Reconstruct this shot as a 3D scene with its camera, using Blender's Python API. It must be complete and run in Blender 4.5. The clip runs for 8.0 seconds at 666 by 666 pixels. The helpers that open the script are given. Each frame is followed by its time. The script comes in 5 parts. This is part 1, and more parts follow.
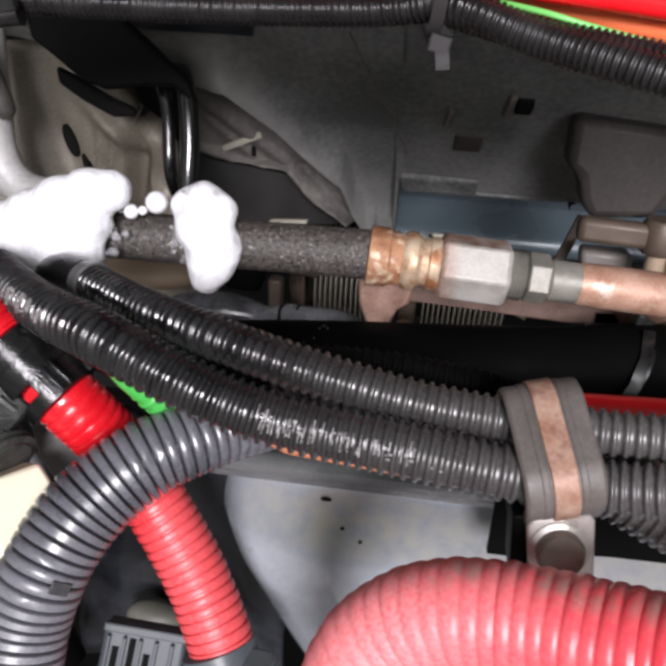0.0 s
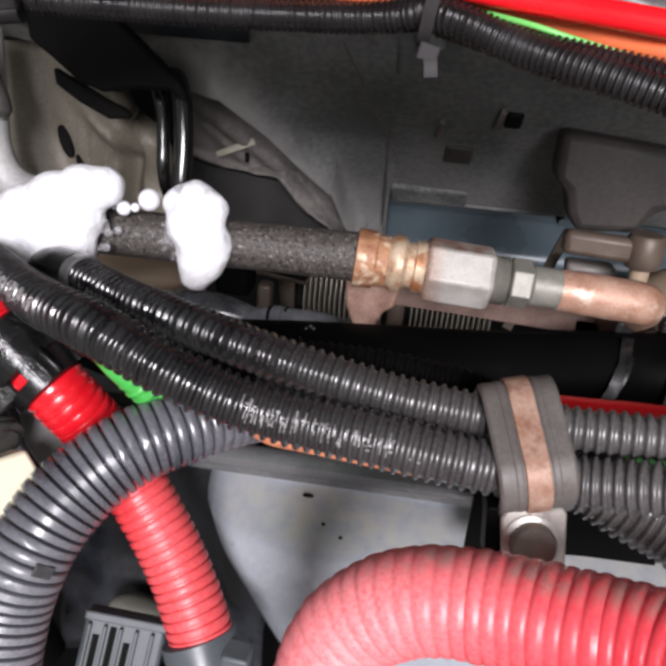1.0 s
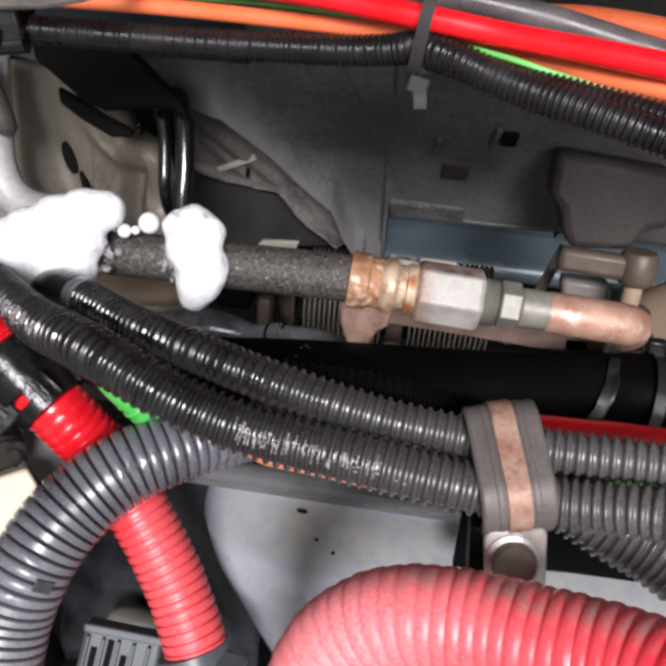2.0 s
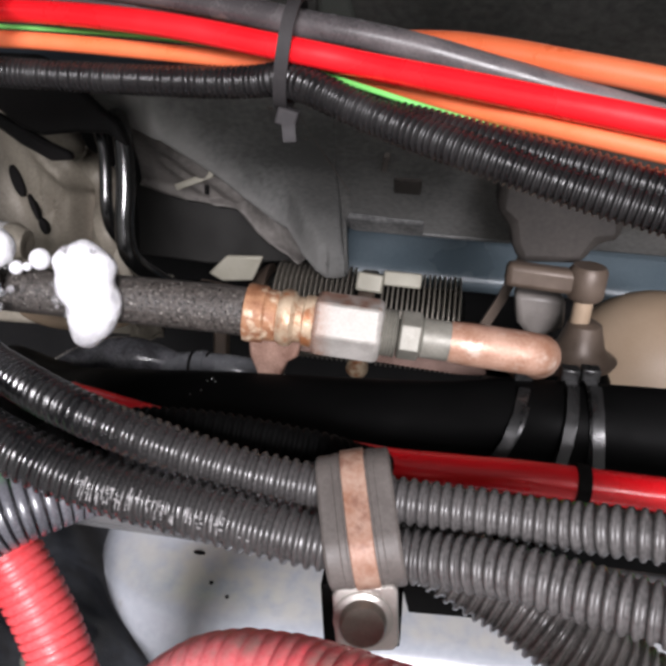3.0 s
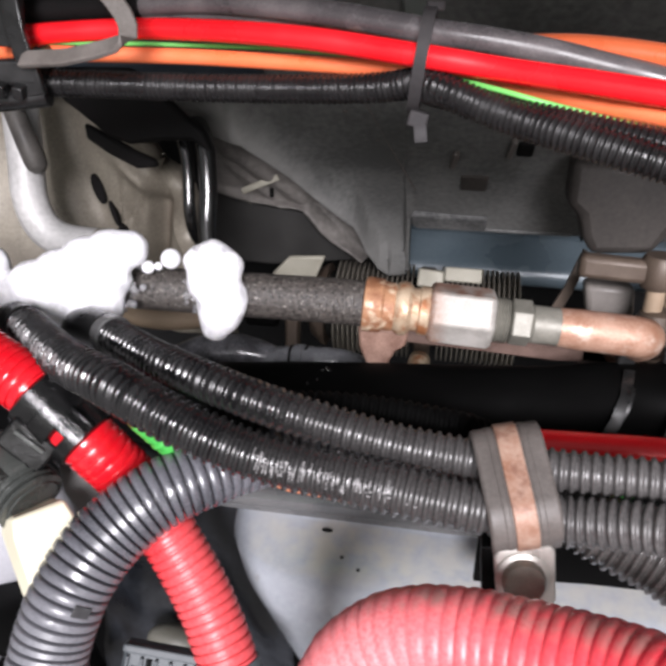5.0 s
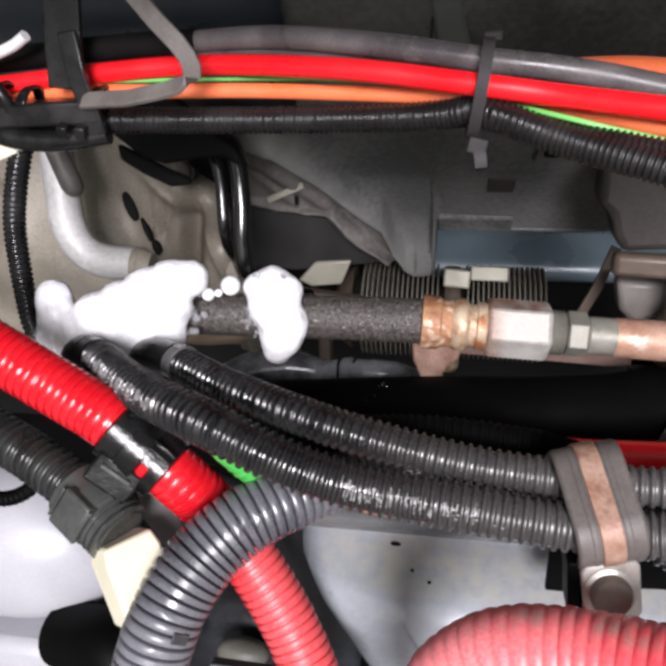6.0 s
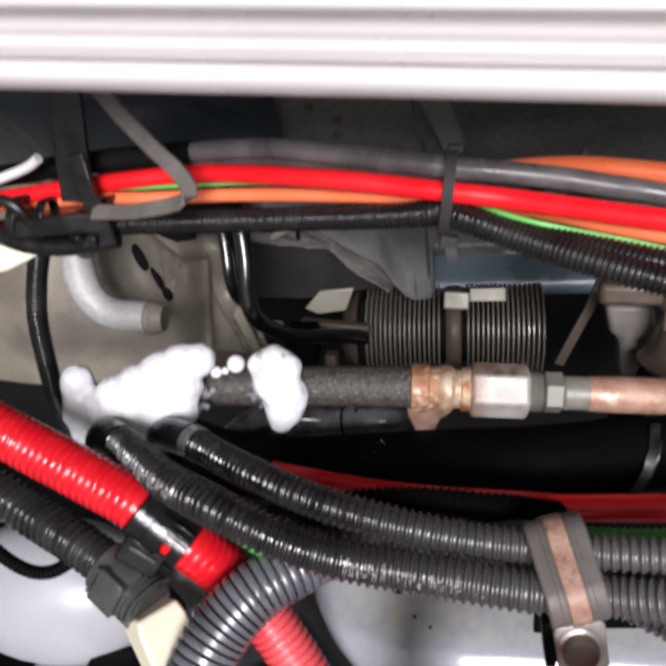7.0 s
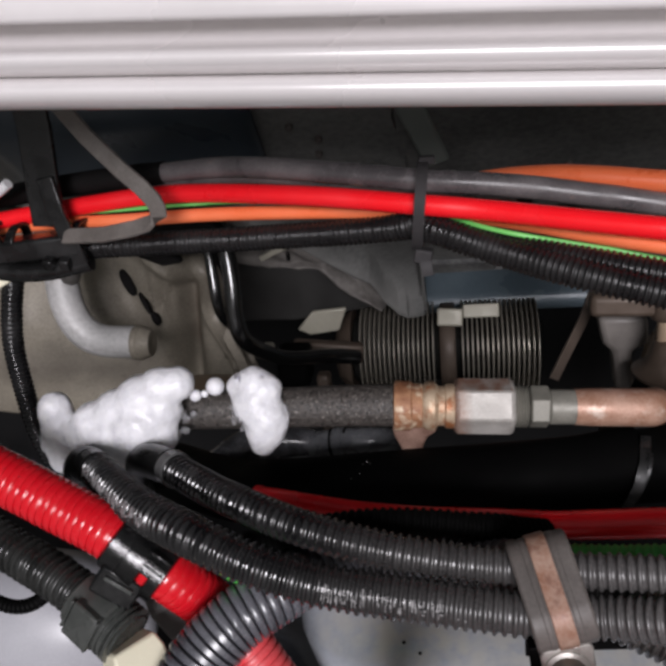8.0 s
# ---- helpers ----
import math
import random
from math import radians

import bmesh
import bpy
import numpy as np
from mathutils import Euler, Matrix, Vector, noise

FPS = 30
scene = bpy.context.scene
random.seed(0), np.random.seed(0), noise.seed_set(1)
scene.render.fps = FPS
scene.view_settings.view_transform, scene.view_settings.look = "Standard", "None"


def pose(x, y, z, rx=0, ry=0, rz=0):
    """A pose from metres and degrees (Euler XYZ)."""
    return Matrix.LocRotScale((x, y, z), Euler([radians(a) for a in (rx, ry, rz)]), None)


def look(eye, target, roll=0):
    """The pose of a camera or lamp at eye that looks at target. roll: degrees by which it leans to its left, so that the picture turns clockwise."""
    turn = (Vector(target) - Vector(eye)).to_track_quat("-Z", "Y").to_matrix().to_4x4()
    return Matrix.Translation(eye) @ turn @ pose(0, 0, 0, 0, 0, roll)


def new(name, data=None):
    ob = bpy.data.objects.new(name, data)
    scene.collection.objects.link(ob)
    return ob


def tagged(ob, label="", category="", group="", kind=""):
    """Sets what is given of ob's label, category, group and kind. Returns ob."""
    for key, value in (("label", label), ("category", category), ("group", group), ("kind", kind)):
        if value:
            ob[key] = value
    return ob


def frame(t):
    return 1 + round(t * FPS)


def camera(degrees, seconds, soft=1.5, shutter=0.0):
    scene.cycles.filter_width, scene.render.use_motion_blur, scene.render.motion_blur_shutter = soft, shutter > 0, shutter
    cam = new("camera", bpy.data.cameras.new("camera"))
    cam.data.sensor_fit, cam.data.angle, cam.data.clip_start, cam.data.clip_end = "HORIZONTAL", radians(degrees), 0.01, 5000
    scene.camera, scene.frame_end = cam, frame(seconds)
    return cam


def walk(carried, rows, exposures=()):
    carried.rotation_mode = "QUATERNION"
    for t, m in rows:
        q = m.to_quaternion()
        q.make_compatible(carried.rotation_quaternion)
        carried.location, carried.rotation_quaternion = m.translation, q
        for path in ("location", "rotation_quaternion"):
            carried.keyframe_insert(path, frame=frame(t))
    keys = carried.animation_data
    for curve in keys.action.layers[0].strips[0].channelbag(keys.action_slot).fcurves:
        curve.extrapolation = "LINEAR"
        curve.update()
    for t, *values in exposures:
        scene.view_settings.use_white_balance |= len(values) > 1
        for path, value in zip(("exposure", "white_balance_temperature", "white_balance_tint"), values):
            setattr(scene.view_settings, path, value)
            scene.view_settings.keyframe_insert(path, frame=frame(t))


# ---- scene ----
cam = camera(48.0, 8.0, soft=3.6, shutter=0.5)
PATH = [
    (0, (0.16823, 0.16750, 1.33607), (0.07772, 1.06460, 0.90362), 3.59),
    (0.5, (0.17353, 0.16599, 1.33315), (0.08649, 1.06796, 0.91023), 4.64),
    (1, (0.17072, 0.16062, 1.33422), (0.09195, 1.06612, 0.91724), 5.33),
    (1.5, (0.16715, 0.15577, 1.33854), (0.09005, 1.06325, 0.92558), 5.66),
    (1.7, (0.17042, 0.15573, 1.34085), (0.08946, 1.06409, 0.93058), 5.58),
    (2.8, (0.19441, 0.15818, 1.34372), (0.10256, 1.06729, 0.93741), 4.81),
    (3, (0.21572, 0.17364, 1.35291), (0.11710, 1.08272, 0.94814), 3.91),
    (3.2, (0.21600, 0.16700, 1.34700), (-0.00800, 1.99700, 0.57100), 2.80),
    (3.3, (0.21100, 0.16500, 1.34300), (-0.00400, 1.99400, 0.56300), 3.20),
    (3.5, (0.20520, 0.16257, 1.34915), (0.10778, 1.07228, 0.94550), 3.58),
    (4, (0.19122, 0.15001, 1.35826), (0.07590, 1.05714, 0.95351), 3.12),
    (4.5, (0.19226, 0.15038, 1.36209), (0.06450, 1.05686, 0.95963), 2.29),
    (5, (0.18234, 0.15018, 1.35413), (0.04907, 1.05495, 0.94961), 1.77),
    (5.2, (0.17933, 0.14912, 1.36106), (0.03763, 1.05123, 0.95348), 1.06),
    (6.3, (0.15819, 0.14375, 1.37042), (0.01905, 1.04246, 0.95455), -1.15),
    (6.5, (0.15966, 0.14267, 1.37601), (0.02116, 1.04040, 0.95780), -1.25),
    (7, (0.17302, 0.13365, 1.41260), (0.01157, 1.02515, 0.98933), -4.66),
    (7.2, (0.18600, 0.13500, 1.42500), (-0.17100, 1.91400, 0.58200), -6.40),
    (7.3, (0.19400, 0.13900, 1.42800), (-0.18800, 1.91300, 0.58700), -6.70),
    (7.5, (0.18545, 0.13660, 1.41881), (0.01443, 1.03476, 1.01379), -6.50),
    (8, (0.18273, 0.14039, 1.40787), (0.01702, 1.04325, 1.01115), -6.30),
]
walk(cam, [(t, look(eye, target, roll)) for t, eye, target, roll in PATH],
     [(0, 0.28), (1.5, 0.3), (3.5, 0.52), (5, 0.58), (6.5, 0.34), (7, 0.2), (7.5, -0.18), (8, -0.48)])

# ---------------------------------------------------------------- light
world = bpy.data.worlds.new("overcast_sky")
scene.world = world
world.use_nodes = True
wn, wl = world.node_tree.nodes, world.node_tree.links
sky = wn.new("ShaderNodeTexSky")
sky.sky_type = "NISHITA"
sky.sun_disc = False
sky.sun_elevation, sky.sun_rotation = radians(20), radians(171)
grey_sky = wn.new("ShaderNodeHueSaturation")
grey_sky.inputs["Saturation"].default_value = 0.1
wl.new(sky.outputs["Color"], grey_sky.inputs["Color"])
wl.new(grey_sky.outputs["Color"], wn["Background"].inputs["Color"])
wn["Background"].inputs["Strength"].default_value = 0.05

sun_data = bpy.data.lights.new("sun", "SUN")
sun_data.energy, sun_data.angle, sun_data.color = 4.5, radians(20), (0.985, 0.945, 1.0)
sun = new("sun", sun_data)
sun.matrix_world = look((0.7, -3.0, 2.42), (0.15, 0.4, 1.2))


# ---------------------------------------------------------------- materials
def material(name, base, rough=0.5, metal=0.0, second=None, amount=0.5, scale=60.0, fine=900.0, bump=0.15, depth=0.0004,
             rough_vary=0.15, spots=None, spot_scale=35.0, spot_cut=0.6, coat=0.0, shine=0.5):
    """A worn surface: two colours mixed by a broad and a fine noise, optional patches of a third, fine relief."""
    m = bpy.data.materials.new(name)
    m.use_nodes = True
    n, l = m.node_tree.nodes, m.node_tree.links
    bsdf = n["Principled BSDF"]
    coord = n.new("ShaderNodeTexCoord")
    broad, grain = n.new("ShaderNodeTexNoise"), n.new("ShaderNodeTexNoise")
    for node, s, d in ((broad, scale, 5.0), (grain, fine, 3.0)):
        node.inputs["Scale"].default_value = s
        node.inputs["Detail"].default_value = d
        l.new(coord.outputs["Object"], node.inputs["Vector"])
    blend = n.new("ShaderNodeMath")
    blend.operation = "MULTIPLY_ADD"
    l.new(grain.outputs["Fac"], blend.inputs[0])
    blend.inputs[1].default_value = 0.45
    l.new(broad.outputs["Fac"], blend.inputs[2])
    ramp = n.new("ShaderNodeMapRange")
    ramp.inputs["From Min"].default_value, ramp.inputs["From Max"].default_value = 0.55, 0.95
    ramp.inputs["To Max"].default_value = amount
    l.new(blend.outputs[0], ramp.inputs["Value"])
    mix = n.new("ShaderNodeMix")
    mix.data_type = "RGBA"
    other = second or tuple(min(1.0, c * 1.5 + 0.01) for c in base)
    mix.inputs[6].default_value, mix.inputs[7].default_value = (*base, 1), (*other, 1)
    l.new(ramp.outputs["Result"], mix.inputs["Factor"])
    colour = mix.outputs[2]
    if spots:
        patch = n.new("ShaderNodeTexNoise")
        patch.inputs["Scale"].default_value, patch.inputs["Detail"].default_value = spot_scale, 6.0
        patch.inputs["Roughness"].default_value = 0.65
        l.new(coord.outputs["Object"], patch.inputs["Vector"])
        cut = n.new("ShaderNodeMapRange")
        cut.inputs["From Min"].default_value, cut.inputs["From Max"].default_value = spot_cut - 0.06, spot_cut + 0.08
        l.new(patch.outputs["Fac"], cut.inputs["Value"])
        mix2 = n.new("ShaderNodeMix")
        mix2.data_type = "RGBA"
        mix2.inputs[7].default_value = (*spots, 1)
        l.new(colour, mix2.inputs[6])
        l.new(cut.outputs["Result"], mix2.inputs["Factor"])
        colour = mix2.outputs[2]
    l.new(colour, bsdf.inputs["Base Color"])
    bsdf.inputs["Metallic"].default_value = metal
    bsdf.inputs["Specular IOR Level"].default_value = shine
    wear = n.new("ShaderNodeMapRange")
    wear.inputs["From Min"].default_value, wear.inputs["From Max"].default_value = 0.3, 0.7
    wear.inputs["To Min"].default_value = max(0.03, rough - rough_vary)
    wear.inputs["To Max"].default_value = min(1.0, rough + rough_vary)
    l.new(broad.outputs["Fac"], wear.inputs["Value"])
    l.new(wear.outputs["Result"], bsdf.inputs["Roughness"])
    if coat:
        bsdf.inputs["Coat Weight"].default_value = coat
        bsdf.inputs["Coat Roughness"].default_value = 0.12
    relief = n.new("ShaderNodeBump")
    relief.inputs["Strength"].default_value, relief.inputs["Distance"].default_value = bump, depth
    l.new(blend.outputs[0], relief.inputs["Height"])
    l.new(relief.outputs["Normal"], bsdf.inputs["Normal"])
    return m


black_conduit = material("black_conduit_plastic", (0.006, 0.006, 0.0065), 0.22, second=(0.025, 0.024, 0.024), amount=0.5, scale=90, fine=1400, bump=0.25)
grey_conduit = material("grey_conduit_plastic", (0.04, 0.042, 0.05), 0.23, second=(0.17, 0.17, 0.19), amount=0.8, scale=30, fine=1200, bump=0.1, shine=0.9)
red_conduit_plain = material("red_conduit_plastic", (0.56, 0.006, 0.014), 0.2, second=(0.66, 0.02, 0.03), amount=0.5, scale=160, fine=1200, bump=0.3, depth=0.0005)
worn_red = material("dust_faded_red_conduit_plastic", (0.74, 0.018, 0.04), 0.27, second=(0.8, 0.08, 0.1), amount=0.8, scale=45, fine=1100, bump=0.2,
                             spots=(0.25, 0.12, 0.1), spot_scale=55, spot_cut=0.72)
ribbed_black = material("ribbed_black_plastic", (0.008, 0.0075, 0.0078), 0.3, second=(0.022, 0.021, 0.021), amount=0.6, scale=70, fine=1200, bump=0.08)
side_black = material("scuffed_black_conduit", (0.009, 0.0095, 0.009), 0.24, second=(0.04, 0.041, 0.039), amount=0.7, scale=60, fine=1200, bump=0.12)
leaving_conduit = material("dusty_dark_conduit", (0.07, 0.066, 0.064), 0.3, second=(0.23, 0.215, 0.205), amount=0.9, scale=60, fine=1300, bump=0.12)
green_conduit = material("green_conduit_plastic", (0.05, 0.36, 0.06), 0.4, second=(0.1, 0.46, 0.1), bump=0.15)
red_sheath = material("red_cable_sheath", (0.9, 0.009, 0.016), 0.3, second=(0.9, 0.02, 0.03), amount=0.5, scale=40, fine=1500, bump=0.1)
orange_sheath = material("orange_cable_sheath", (0.86, 0.17, 0.06), 0.36, second=(0.9, 0.26, 0.12), amount=0.5, scale=40, fine=1500, bump=0.1)
dull_orange = material("grimy_orange_cable_sheath", (0.5, 0.16, 0.07), 0.5, second=(0.6, 0.26, 0.14), amount=0.8, scale=70, bump=0.2, spots=(0.2, 0.1, 0.07), spot_scale=120, spot_cut=0.58)
green_sheath = material("green_cable_sheath", (0.16, 0.55, 0.12), 0.4, second=(0.24, 0.62, 0.2), bump=0.1)
grey_sheath = material("dusty_dark_cable_sheath", (0.068, 0.062, 0.064), 0.35, second=(0.2, 0.18, 0.18), amount=0.8, scale=50, fine=1200, bump=0.2,
                       spots=(0.3, 0.2, 0.17), spot_scale=60, spot_cut=0.68)
hose_rubber = material("gritty_hose_rubber", (0.018, 0.016, 0.015), 0.42, second=(0.12, 0.105, 0.093), amount=0.8, scale=700, fine=2600, bump=0.9, depth=0.0006, rough_vary=0.2, spots=(0.5, 0.47, 0.43), spot_scale=850, spot_cut=0.65)
dull_rubber = material("dull_black_rubber", (0.0018, 0.0018, 0.0018), 0.6, second=(0.004, 0.004, 0.004), scale=25, bump=0.15, shine=0.06)
clamp_rubber = material("grey_clamp_rubber", (0.08, 0.07, 0.064), 0.55, second=(0.15, 0.132, 0.121), amount=0.8, scale=50, fine=900, bump=0.25)
tie_plastic = material("dark_grey_tie_plastic", (0.03, 0.028, 0.029), 0.7, second=(0.065, 0.06, 0.06), shine=0.2, scale=60, bump=0.15)
strap_copper = material("rust_stained_clamp_strap", (0.25, 0.12, 0.075), 0.55, 0.1, second=(0.38, 0.26, 0.2), amount=1.0, scale=130, fine=900, bump=0.4, spots=(0.2, 0.1, 0.07), spot_scale=170, spot_cut=0.58)
brass = material("tarnished_brass", (0.42, 0.31, 0.21), 0.5, 0.35, second=(0.62, 0.5, 0.36), amount=0.8, scale=140, fine=1200, bump=0.3, spots=(0.3, 0.12, 0.05), spot_scale=110, spot_cut=0.53)
rust = material("rusted_ferrule_steel", (0.2, 0.075, 0.035), 0.6, 0.15, second=(0.44, 0.24, 0.13), amount=0.9, scale=180, fine=1300, bump=0.5, spots=(0.62, 0.5, 0.36), spot_scale=150, spot_cut=0.58)
nut_metal = material("zinc_plated_nut", (0.3, 0.285, 0.26), 0.52, 0.2, second=(0.46, 0.44, 0.41), amount=0.9, scale=110, fine=1000, bump=0.25, spots=(0.24, 0.12, 0.07), spot_scale=95, spot_cut=0.66)
zinc = material("dull_zinc_steel", (0.16, 0.155, 0.132), 0.5, 0.25, second=(0.28, 0.268, 0.23), amount=0.8, scale=110, fine=1200, bump=0.3)
copper = material("copper_pipe", (0.32, 0.165, 0.105), 0.5, 0.2, second=(0.5, 0.32, 0.24), amount=1.0, scale=90, fine=900, bump=0.3, spots=(0.6, 0.48, 0.4), spot_scale=95, spot_cut=0.6)
rusty_bar = material("rusty_bracket_steel", (0.1, 0.06, 0.047), 0.6, 0.1, second=(0.21, 0.135, 0.11), amount=0.9, scale=80, fine=900, bump=0.4)
hook_rust = material("scaled_hook_rust", (0.15, 0.08, 0.058), 0.55, 0.1, second=(0.34, 0.215, 0.165), amount=1.0, scale=90, fine=900, bump=0.35)
bolt_steel = material("worn_bolt_steel", (0.2, 0.17, 0.145), 0.45, 0.5, second=(0.3, 0.26, 0.22), amount=0.8, scale=200, fine=1500, bump=0.4)
plate_steel = material("bright_plate_steel", (0.5, 0.47, 0.43), 0.38, 0.5, second=(0.65, 0.62, 0.58), amount=0.8, scale=120, fine=1200, bump=0.2)
rail_paint = material("grey_rail_paint", (0.27, 0.29, 0.32), 0.2, second=(0.36, 0.38, 0.41), amount=0.9, scale=10, fine=400, bump=0.06, spots=(0.24, 0.24, 0.225), spot_scale=60, spot_cut=0.72)
flange_paint = material("dusty_grey_lip_paint", (0.07, 0.072, 0.076), 0.22, second=(0.13, 0.13, 0.13), amount=0.8, scale=40, bump=0.15)
holder_plastic = material("grey_holder_plastic", (0.06, 0.07, 0.077), 0.45, second=(0.1, 0.112, 0.12), scale=50, bump=0.12)
clip_plastic = material("wet_black_clip_plastic", (0.004, 0.004, 0.0042), 0.14, second=(0.014, 0.014, 0.014), rough_vary=0.08, scale=200, fine=1500, bump=0.4, depth=0.0005)
cream_plastic = material("cream_connector_plastic", (0.72, 0.68, 0.52), 0.42, second=(0.8, 0.77, 0.6), scale=45, bump=0.1)
tank_plastic = material("white_tank_plastic", (0.33, 0.33, 0.355), 0.4, second=(0.42, 0.42, 0.445), amount=0.9, scale=18, bump=0.06)
foam_white = material("white_foam", (0.7, 0.7, 0.725), 0.3, second=(0.83, 0.83, 0.845), amount=0.9, scale=160, fine=1800, bump=0.6, depth=0.0006)
foam_white.node_tree.nodes["Principled BSDF"].inputs["Subsurface Weight"].default_value = 0.7
foam_white.node_tree.nodes["Principled BSDF"].inputs["Subsurface Radius"].default_value = (0.006, 0.006, 0.0065)
bubble_film = material("clear_soap_bubble_film", (0.93, 0.93, 0.95), 0.12, second=(0.97, 0.97, 0.98), rough_vary=0.04, scale=200, bump=0.0)
bubble_film.node_tree.nodes["Principled BSDF"].inputs["Transmission Weight"].default_value = 0.9
bubble_film.node_tree.nodes["Principled BSDF"].inputs["IOR"].default_value = 1.2
white_paint = material("silver_white_body_paint", (0.69, 0.66, 0.655), 0.3, 0.15, second=(0.74, 0.71, 0.705), scale=12, fine=300, bump=0.004, coat=0.2)
cover_plastic = material("dusty_black_cover", (0.08, 0.081, 0.078), 0.46, second=(0.22, 0.22, 0.212), amount=0.9, scale=9, fine=220, bump=0.2, shine=0.25)
cover_edge = material("dusty_grey_cover_ridge", (0.07, 0.071, 0.071), 0.6, second=(0.27, 0.27, 0.264), amount=0.9, scale=20, fine=250, bump=0.25, shine=0.25)
cast_metal = material("cast_aluminium_housing", (0.145, 0.128, 0.102), 0.5, 0.1, second=(0.275, 0.248, 0.2), amount=0.9, scale=14, fine=420, bump=0.25, depth=0.0006, spots=(0.07, 0.055, 0.043), spot_scale=22, spot_cut=0.65, shine=0.35)
pipe_metal = material("silver_bent_pipe", (0.36, 0.355, 0.35), 0.45, 0.1, second=(0.6, 0.59, 0.58), amount=0.9, scale=24, fine=300, bump=0.2, spots=(0.2, 0.185, 0.17), spot_scale=38, spot_cut=0.62)
blue_steel = material("blue_grey_painted_steel", (0.085, 0.115, 0.135), 0.35, 0.05, second=(0.17, 0.21, 0.235), amount=0.35, scale=14, fine=300, bump=0.1)
boss_metal = material("olive_boss_metal", (0.1, 0.097, 0.08), 0.5, second=(0.17, 0.165, 0.14), scale=60, bump=0.2)
slate = material("slate_painted_plate", (0.035, 0.046, 0.058), 0.4, second=(0.075, 0.092, 0.11), scale=14, bump=0.1)
fin_metal = material("dark_fin_metal", (0.36, 0.33, 0.28), 0.42, 0.4, second=(0.2, 0.18, 0.15), scale=60, bump=0.2)
fin_core = material("dark_core_metal", (0.008, 0.008, 0.007), 0.7, 0.0, scale=60, shine=0.1)
tan_cast = material("tan_cast_metal", (0.3, 0.22, 0.15), 0.55, second=(0.42, 0.32, 0.23), scale=25, bump=0.3)
brown_grey = material("brown_grey_linkage_steel", (0.085, 0.062, 0.047), 0.5, 0.2, second=(0.16, 0.12, 0.092), scale=45, bump=0.35)
pale_tag = material("pale_tag_metal", (0.38, 0.36, 0.29), 0.5, 0.1, second=(0.5, 0.48, 0.4), scale=80, bump=0.2)
bay_paint = material("dark_bay_paint", (0.004, 0.004, 0.0042), 0.65, second=(0.009, 0.009, 0.009), scale=8, fine=150, bump=0.2, shine=0.1)
concrete = material("yard_concrete", (0.3, 0.295, 0.28), 0.8, second=(0.4, 0.39, 0.37), scale=1.5, fine=60, bump=0.3, depth=0.003)
strap_grey = material("dusty_brown_grey_strap", (0.1, 0.089, 0.08), 0.45, second=(0.19, 0.172, 0.158), amount=0.8, scale=60, fine=900, bump=0.2, shine=0.3)
shield_metal = material("stained_heat_shield", (0.085, 0.079, 0.074), 0.5, 0.05, second=(0.21, 0.195, 0.18), amount=0.95, scale=14, fine=200, bump=0.1, shine=0.15)
sleeve_black = material("smooth_black_sleeve", (0.004, 0.004, 0.004), 0.36, second=(0.012, 0.012, 0.012), scale=60, bump=0.1, shine=0.35)
collar_grey = material("bright_grey_collar", (0.07, 0.07, 0.07), 0.14, second=(0.18, 0.18, 0.18), rough_vary=0.05, scale=90, bump=0.1)
gloss_rubber = material("glossy_black_hose", (0.004, 0.004, 0.004), 0.2, second=(0.008, 0.008, 0.008), rough_vary=0.04, scale=40, bump=0.05, shine=1.0)
mount_grey = material("dark_grey_mount", (0.1, 0.098, 0.095), 0.5, second=(0.16, 0.155, 0.15), scale=50, bump=0.2)
lower_black = material("dull_dark_panel", (0.02, 0.0195, 0.0185), 0.5, second=(0.062, 0.06, 0.057), scale=20, bump=0.2, shine=0.2)
dark_bar = material("dark_brown_bar_steel", (0.045, 0.035, 0.031), 0.55, second=(0.1, 0.08, 0.07), amount=0.8, scale=90, bump=0.3, shine=0.3)
hanger_black = material("worn_black_hanger", (0.005, 0.005, 0.005), 0.3, second=(0.018, 0.018, 0.018), scale=90, bump=0.3, shine=0.45)
bracket_grey = material("dusty_bracket_grey", (0.028, 0.025, 0.023), 0.6, second=(0.06, 0.053, 0.048), amount=0.9, scale=20, fine=300, bump=0.15, shine=0.2)
flat_dark = material("scuffed_dark_patch", (0.03, 0.03, 0.032), 0.5, second=(0.07, 0.07, 0.072), scale=300, bump=0.2)
tie_black = material("black_tie_plastic", (0.007, 0.007, 0.007), 0.34, second=(0.02, 0.02, 0.02), amount=0.7, scale=120, bump=0.12, shine=0.4)
skirt_black = material("dull_black_plate", (0.004, 0.004, 0.004), 0.7, second=(0.017, 0.015, 0.015), scale=40, bump=0.2, shine=0.1)
pale_cast = material("pale_dirty_cast_metal", (0.13, 0.117, 0.106), 0.55, second=(0.23, 0.208, 0.19), scale=50, bump=0.35)
white_sheath = material("white_cable_sheath", (0.75, 0.75, 0.76), 0.35, second=(0.85, 0.85, 0.85), scale=50, bump=0.1)
post_grey = material("green_grey_upright", (0.16, 0.175, 0.163), 0.6, second=(0.23, 0.245, 0.23), scale=30, bump=0.2, shine=0.25)
backing_paint = material("dark_blue_grey_backing", (0.006, 0.007, 0.009), 0.4, second=(0.022, 0.024, 0.029), amount=0.9, scale=35, fine=400, bump=0.2, shine=0.4, spots=(0.006, 0.006, 0.007), spot_scale=30, spot_cut=0.55)
wet_rubber = material("wet_black_rubber", (0.05, 0.05, 0.054), 0.22, second=(0.2, 0.2, 0.215), amount=0.8, scale=90, bump=0.35, rough_vary=0.12)
